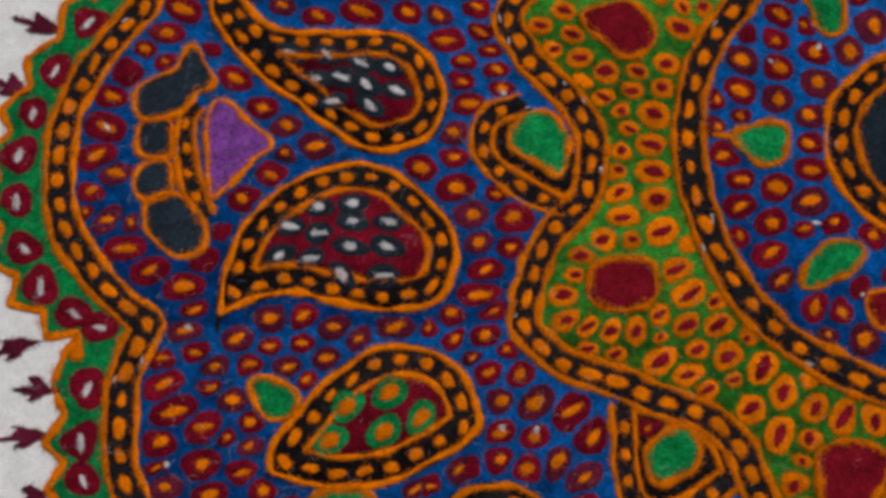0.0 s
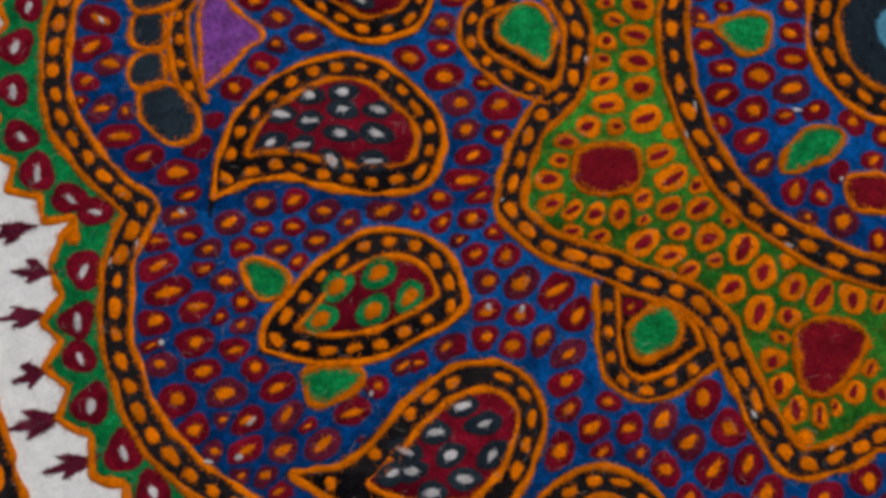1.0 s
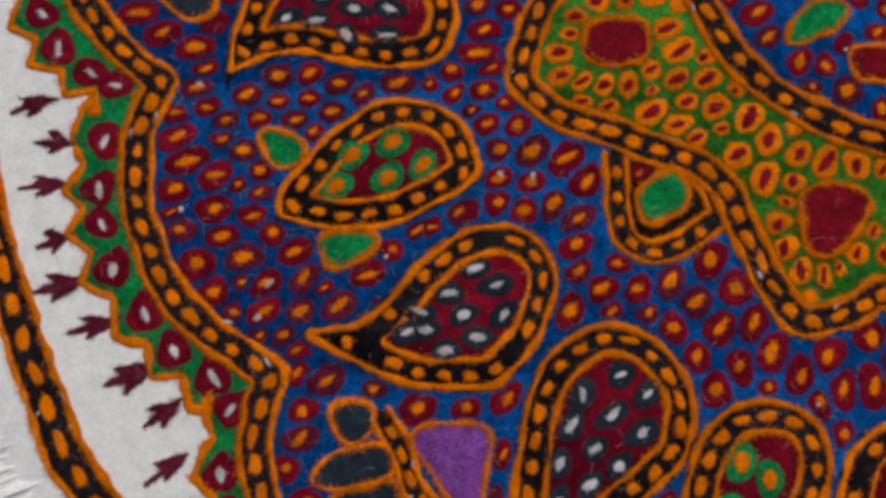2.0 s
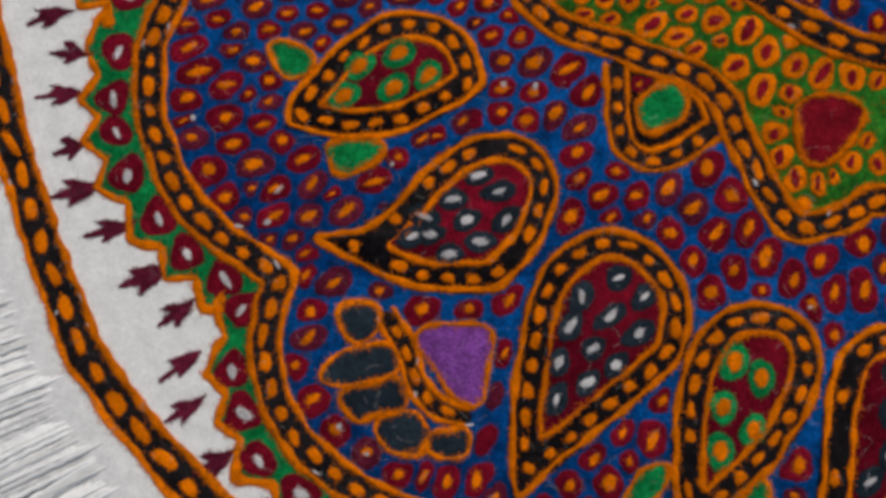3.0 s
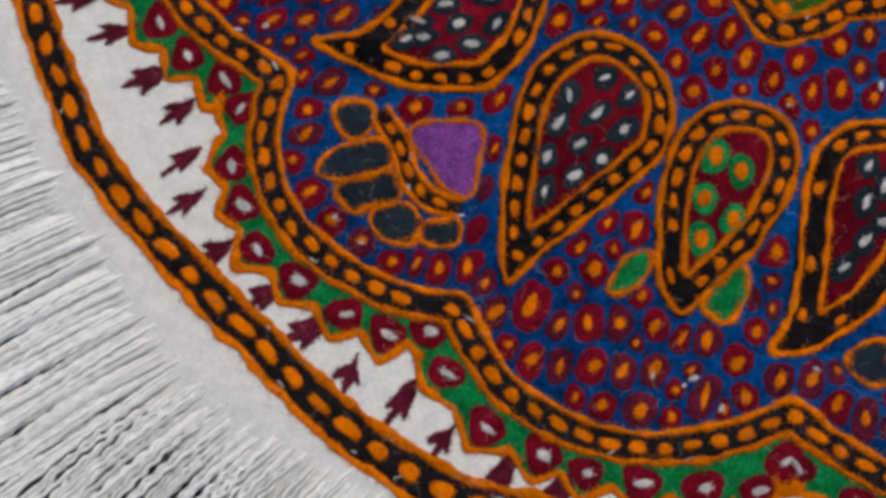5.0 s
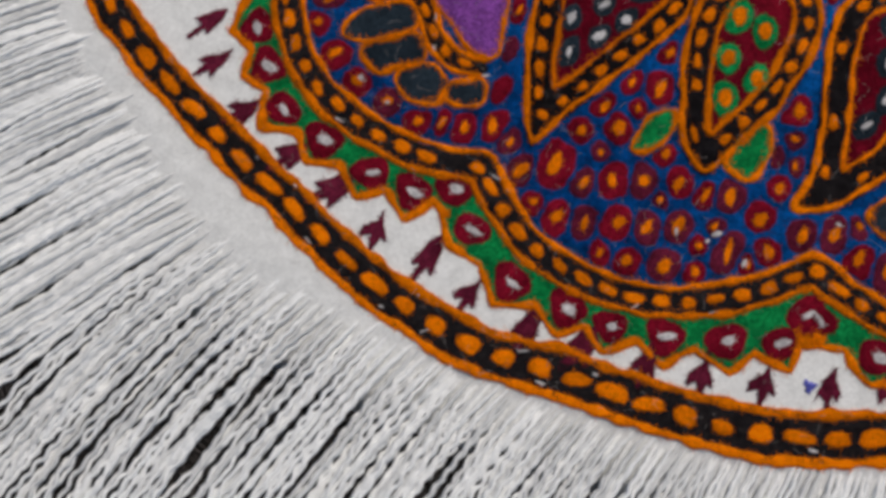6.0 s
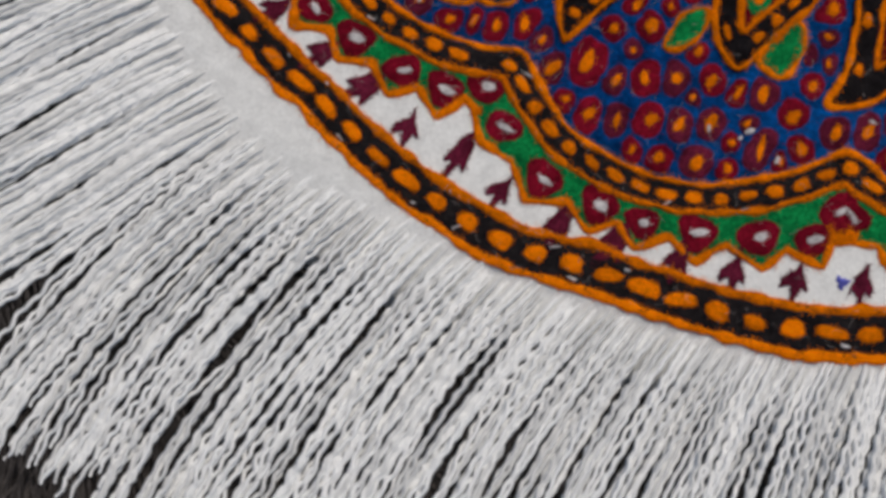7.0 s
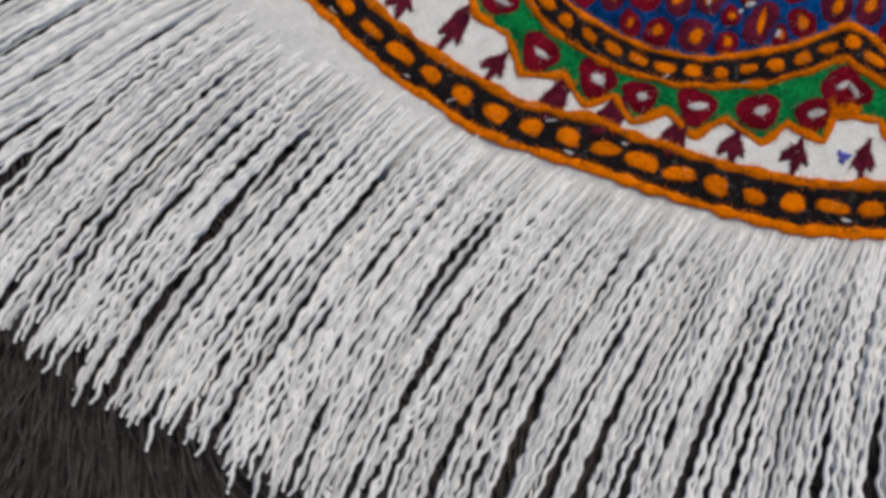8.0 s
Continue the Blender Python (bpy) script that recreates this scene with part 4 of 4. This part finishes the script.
def sprinkle(rows, z, threads, cores, aim, long, wide, core=(0.55, 0.55), seam=0.85, pale=0.07):
    """Petals with a bright core, each grown until it meets its neighbours but for a thin seam of ground."""
    xy = np.array([r[:2] for r in rows])
    a = np.linspace(0, 2 * math.pi, 18, endpoint=False)
    for i, (x, y, k) in enumerate(rows):
        turn = math.atan2(y - aim[1], x - aim[0]) + RNG.normal(0, 0.2)
        size = 1.15 * k * RNG.uniform(0.94, 1.08)
        l, w = long * size, wide * size
        rad = l * w / np.hypot(w * np.cos(a), l * np.sin(a)) * (1 + 0.10 * np.abs(np.cos(a)) ** 6)
        ways = np.c_[np.cos(a + turn), np.sin(a + turn)]
        c, s = math.cos(turn), math.sin(turn)
        d = (xy - xy[i]) @ np.array(((0.7 * c, -s), (0.7 * s, c)))
        far = np.hypot(*d.T)
        local = np.c_[0.7 * np.cos(a), np.sin(a)]
        for j in np.flatnonzero((far > 0.3) & (far < 14)):
            share = k / (k + rows[j][2])
            reach = local @ d[j] / far[j]
            rad = np.where(reach > 0.05, np.minimum(rad, max(far[j] * share - seam / 2, 0.5) / np.maximum(reach, 0.05)), rad)
        steps = np.linspace(0.15, 1, 14)
        p = np.round((xy[i] + ways[:, None] * (rad[:, None] * steps)[..., None] - LOW) / GRID).astype(int)
        shut = TAKEN[np.clip(p[..., 0], 0, 799), np.clip(p[..., 1], 0, 869)]
        first = np.where(shut.any(1), shut.argmax(1), 14)
        rad = rad * np.clip(first / 14, 0.22, 1)
        for _ in range(2):
            rad = 0.22 * np.roll(rad, 1) + 0.56 * rad + 0.22 * np.roll(rad, -1)
        rad = rad * (1 + RNG.normal(0, 0.035, len(a)))
        thread = threads[0] if RNG.random() < 0.72 or len(threads) == 1 else threads[1]
        me = cushion("petal", a, rad, 0.2, thread)
        one = shared("petal", me, mat, place(x, y, z, math.degrees(turn)))
        flat = rad.min() < 0.6
        if RNG.random() < 0.99 and not flat:
            u, v = (rad[0] + rad[9]) / 2, (rad[4] + rad[5] + rad[13] + rad[14]) / 4
            mid = ((rad[0] - rad[9]) / 2 + RNG.normal(0, 0.12), (rad[4] - rad[13]) / 2 + RNG.normal(0, 0.1))
            shared("core", cores[RNG.integers(len(cores))], one, place(*mid, 0.13, RNG.normal(0, 10), u * core[0] * RNG.uniform(0.75, 1.2), v * core[1] * RNG.uniform(0.75, 1.2)))
        if RNG.random() < pale:
            shared("fleck", FLECK[RNG.integers(5)], one, place(RNG.normal(0, 0.9), RNG.normal(0, 0.6), 0.26, RNG.normal(0, 40), RNG.uniform(0.4, 0.9), RNG.uniform(0.25, 0.5)))


def gaps(poly, rows, gap, squeeze, clear, holes, seed, aim):
    """Petals for the stretches of a field that the rows leave open."""
    sector = np.array([(-150, 62), (34, 62), (34, -150), (-150, -150)], float)
    pts = scatter(poly, gap, squeeze, 0, BLOCKS, clear, holes, 9000, seed, aim, [r[:2] for r in rows])
    return [(p[0], p[1], 0.8) for p in pts if inside(p[None], sector)[0]]


BLUE_ROWS = ROUND_FIRST_FAN + BESIDE_WAVE + IN_SECOND_LOBE + UNDER_THIRD_PAISLEY + BY_LOOP + BELOW_LOOP + ROUND_SECOND_FAN + IN_LAST_LOBE
LEAF_ROWS = LEAF_ABOVE + LEAF_BELOW
block_out()
sprinkle(BLUE_ROWS + gaps(SCALLOP, BLUE_ROWS, 4.0, 0.75, 3.8, HOLES + [WAVE], 3, MIDDLE), Z_BLUE, (MAROON, WINE), CORE, MIDDLE, 3.3, 2.0, (0.42, 0.36))
sprinkle(LEAF_ROWS + gaps(WAVE, LEAF_ROWS, 4.2, 0.8, 3.6, HOLES + [DISC], 4, MIDDLE), Z_LEAF, (ORANGE,), RED_CORE, MIDDLE, 2.5, 1.85, (0.52, 0.42), 0.9, 0.0)
sprinkle(IN_DISC + gaps(DISC, IN_DISC, 4.8, 0.8, 3.9, HOLES + [inset(EYE_RING, -2.5)], 6, MIDDLE), Z_DISC, (MAROON, WINE), CORE, MIDDLE, 2.7, 2.2, (0.42, 0.38))

for thread in THREADS:
    if thread.name in FUZZ:
        ob = new("stitch_fuzz", fuzz_mesh(FUZZ[thread.name], thread))
        ob.parent = mat
        tagged(ob, kind="stuff")

# ---- fringe ----
def yarn(seed, length=63.0, segs=80, sides=6, radius=0.42, curve=0.0, crimp=1.0):
    """One crimped woollen yarn along x, as points and faces (mm)."""
    r = np.random.default_rng(seed)
    s = np.linspace(0, length * r.uniform(0.93, 1.04), segs)
    wave = r.uniform(2.9, 3.5)
    phase = r.normal(0, 0.7)
    grow = np.clip(s / 10, 0.25, 1)
    ph = phase + 2 * math.pi * s / wave + 0.9 * np.sin(s / 8 + r.uniform(0, 6)) + 0.3 * np.sin(s / 2.9 + r.uniform(0, 6))
    drift = r.normal(0, 1.0) * (s / length) ** 2 + 0.8 * np.sin(s / 16 + r.uniform(0, 6)) * np.clip(s / 20, 0, 1)
    drift = drift + r.uniform(0.08, 0.3) * np.clip((s - 12) / 25, 0, 1) * np.sin(2 * math.pi * s / r.uniform(6, 9) + r.uniform(0, 6))
    drift = drift + curve * r.uniform(0.75, 1.25) * (s / length) ** 2
    y = crimp * r.uniform(0.12, 0.21) * grow * np.sin(ph) * (1 + 0.4 * np.sin(s / 6 + phase) + 0.2 * np.sin(s / 2.3 + 2 * phase)) + drift
    z = 0.10 * grow * np.cos(ph) + 0.35 * np.sin(s / 9 + r.uniform(0, 6)) - 1.6 * (s / length) ** 2 - 0.8 * np.exp(-s / 5.0)
    rad = radius * np.clip(0.6 + s / 9, 0, 1) * (1 + 0.10 * np.sin(2 * ph)) * np.where(s > s[-1] - 1.5, 0.7, 1.0)
    c = np.c_[s, y, z]
    t = np.gradient(c, axis=0)
    t /= np.linalg.norm(t, axis=1)[:, None]
    n = np.cross(t, (0, 0, 1.0))
    n /= np.linalg.norm(n, axis=1)[:, None]
    b = np.cross(n, t)
    a = np.linspace(0, 2 * math.pi, sides, endpoint=False)
    v = (c[:, None] + rad[:, None, None] * (np.cos(a)[None, :, None] * n[:, None] + np.sin(a)[None, :, None] * b[:, None])).reshape(-1, 3)
    f = [(i * sides + j, i * sides + (j + 1) % sides, (i + 1) * sides + (j + 1) % sides, (i + 1) * sides + j) for i in range(segs - 1) for j in range(sides)]
    return v, f


fringe = empty("fringe", mat)
YARNS = [yarn(300 + k, curve=13.0, radius=0.37) for k in range(18)] + [yarn(330 + k, curve=1.0, radius=0.40, crimp=0.5) for k in range(10)]
YARN_MESH = [mesh_of("yarn", v * MM, f, YARN) for v, f in YARNS]


LEAN_AT = (190, 205, 215, 225.5, 226.5, 233, 240, 250, 258, 265, 280)
LEAN_BY = (-5, -7, -9, -12, -12, -13, -17, -23, -26, -24, -18)


def locks(seed):
    """Turns at which the fringe parts into locks, with the known deep partings among them."""
    r = np.random.default_rng(seed)
    at = list(PARTINGS)
    d = 185.0
    while d < 292:
        if min(abs(d - p) for p in PARTINGS) > 0.7:
            at.append(d)
        d += r.uniform(0.7, 2.6)
    return np.array(sorted(at)), r.uniform(0.15, 0.7, 200)


PARTINGS = (218.0, 225.6, 228.3, 235.6, 238.6, 247.4, 252.3, 255.2)
LOCKS, DRAW = locks(12)


def strands(start, stop, gap, layer, seed):
    """Root pose of each yarn of one layer between two turns about the centre."""
    r = np.random.default_rng(seed)
    out = []
    d = start
    while d < stop:
        bunch = noise.noise(Vector((d * 0.55, layer * 3.7, 2.0))) + 0.6 * noise.noise(Vector((d * 1.7, layer * 5.1, 7.0)))
        root = d + r.normal(0, 0.06)
        lean = np.interp(d, LEAN_AT, LEAN_BY) + 2.5 * noise.noise(Vector((d * 0.5, 4.0, 0))) + r.normal(0, 0.8) + (r.normal(0, 8) if r.random() < 0.06 else 0)
        k = int(np.searchsorted(LOCKS, d))
        if 0 < k < len(LOCKS):
            lean -= (d - (LOCKS[k - 1] + LOCKS[k]) / 2) * DRAW[k]
        near_by = min(PARTINGS, key=lambda p: abs(p - d))
        lean += math.copysign(1.6, d - near_by) * math.exp(-abs(d - near_by) / 0.5)
        rad = max(149.9, cloth_edge(d) - (5.0 + r.uniform(-1.5, 2.0) if layer == 0 else 3.0))
        out.append((rad * math.cos(radians(root)), rad * math.sin(radians(root)), 0.05 - 0.6 * layer + r.normal(0, 0.12), root + lean, int(r.integers(18) if d > 226 else r.integers(18, 28))))
        d += gap * (1 + 0.25 * bunch) * (0.85 if d < 226 else 1.0)
    return out


def joined_yarns(rows, shapes):
    vs, fs, at = [], [], 0
    for x, y, z, turn, k in rows:
        v, f = shapes[k % len(shapes)]
        c, s = math.cos(radians(turn)), math.sin(radians(turn))
        w = np.c_[v[:, 0] * c - v[:, 1] * s + x, v[:, 0] * s + v[:, 1] * c + y, v[:, 2] + z]
        vs.append(w * MM)
        fs.append(np.array(f) + at)
        at += len(v)
    return mesh_of("yarns", np.vstack(vs), np.vstack(fs).tolist(), YARN)


for x, y, z, turn, k in strands(200, 272, 0.30, 0, 21)[:300]:
    shared("yarn", YARN_MESH[k], fringe, place(x, y, z, turn))
under = strands(190, 226, 0.34, 1, 22) + strands(226, 285, 0.42, 1, 28) + strands(190, 226, 0.45, 2, 23) + strands(190, 229, 0.30, 1, 27) + strands(180, 200, 0.34, 0, 24) + strands(272, 290, 0.36, 0, 25)
ob = new("under_layer", joined_yarns(under, YARNS))
ob.parent = fringe
tagged(ob, kind="stuff")
COARSE = [yarn(400 + k, segs=30, sides=4) for k in range(6)]
ob = new("far_layer", joined_yarns(strands(290, 540, 0.42, 0, 26), COARSE))
ob.parent = fringe
tagged(ob, kind="stuff")


# ---- fur hair ----
def fur_hair(count, seed):
    r = np.random.default_rng(seed)
    ang, rad = np.radians(r.uniform(185, 290, count)), np.sqrt(r.uniform(150 ** 2, 300 ** 2, count))
    x, y = rad * np.cos(ang), rad * np.sin(ang)
    flow = np.radians(-55 + 30 * np.sin(x / 17 + 1) + 25 * np.sin(y / 23) + r.normal(0, 5, count))
    length = r.uniform(14, 26, count)
    vs, fs = [], []
    u = np.linspace(0, 1, 6)
    for i in range(count):
        bend = flow[i] + r.normal(0, 0.16) * u
        px, py = x[i] + length[i] * u * np.cos(bend), y[i] + length[i] * u * np.sin(bend)
        pz = -7.5 + 5.5 * np.sin(u * 2.3) + r.uniform(-1.2, 0.6)
        w = 0.24 * (1 - u ** 2) + 0.015
        nx, ny = -np.sin(bend) * w, np.cos(bend) * w
        at = len(vs)
        for k in range(6):
            vs.append(((px[k] + nx[k]) * MM, (py[k] + ny[k]) * MM, pz[k] * MM))
            vs.append(((px[k] - nx[k]) * MM, (py[k] - ny[k]) * MM, pz[k] * MM))
            if k:
                fs.append((at + 2 * k - 2, at + 2 * k - 1, at + 2 * k + 1, at + 2 * k))
    return mesh_of("fur_hair", vs, fs, FUR)


ob = new("fur_hair", fur_hair(14000, 31))
ob.parent = rug
tagged(ob, kind="stuff")


# ---- loose fibres on the stitching, and a pen mark on the cloth ----
def loose_fibres(count, seed):
    r = np.random.default_rng(seed)
    ang, rad = np.radians(r.uniform(160, 275, count)), 152 * np.sqrt(r.uniform(0, 1, count))
    vs, fs = [], []
    u = np.linspace(0, 1, 7)
    for i in range(count):
        turn, curl, long = r.uniform(0, 6.28), r.normal(0, 1.4), r.uniform(0.8, 3.0)
        way = turn + curl * u + 0.5 * np.sin(u * 5 + turn)
        px = rad[i] * math.cos(ang[i]) + np.cumsum(np.cos(way)) * long / 7
        py = rad[i] * math.sin(ang[i]) + np.cumsum(np.sin(way)) * long / 7
        pz = 0.72 + 0.35 * np.sin(u * 3.1) * r.uniform(0.1, 1)
        w = r.uniform(0.010, 0.020)
        at = len(vs)
        for k in range(7):
            nx, ny = -math.sin(way[k]) * w, math.cos(way[k]) * w
            vs += [((px[k] + nx) * MM, (py[k] + ny) * MM, pz[k] * MM), ((px[k] - nx) * MM, (py[k] - ny) * MM, pz[k] * MM)]
            if k:
                fs.append((at + 2 * k - 2, at + 2 * k - 1, at + 2 * k + 1, at + 2 * k))
    return mesh_of("loose_fibre", vs, fs, HAIR)


ob = new("loose_fibre", loose_fibres(1300, 41))
ob.parent = mat
tagged(ob, kind="stuff")
part("pen_mark", pad(circle(-10.3, -137.5, 1.0, 0.3, wobble=0.3), 0, 0.06, 0), felt("violet_ink", (0.12, 0.13, 0.5)), mat, "small violet ink mark")
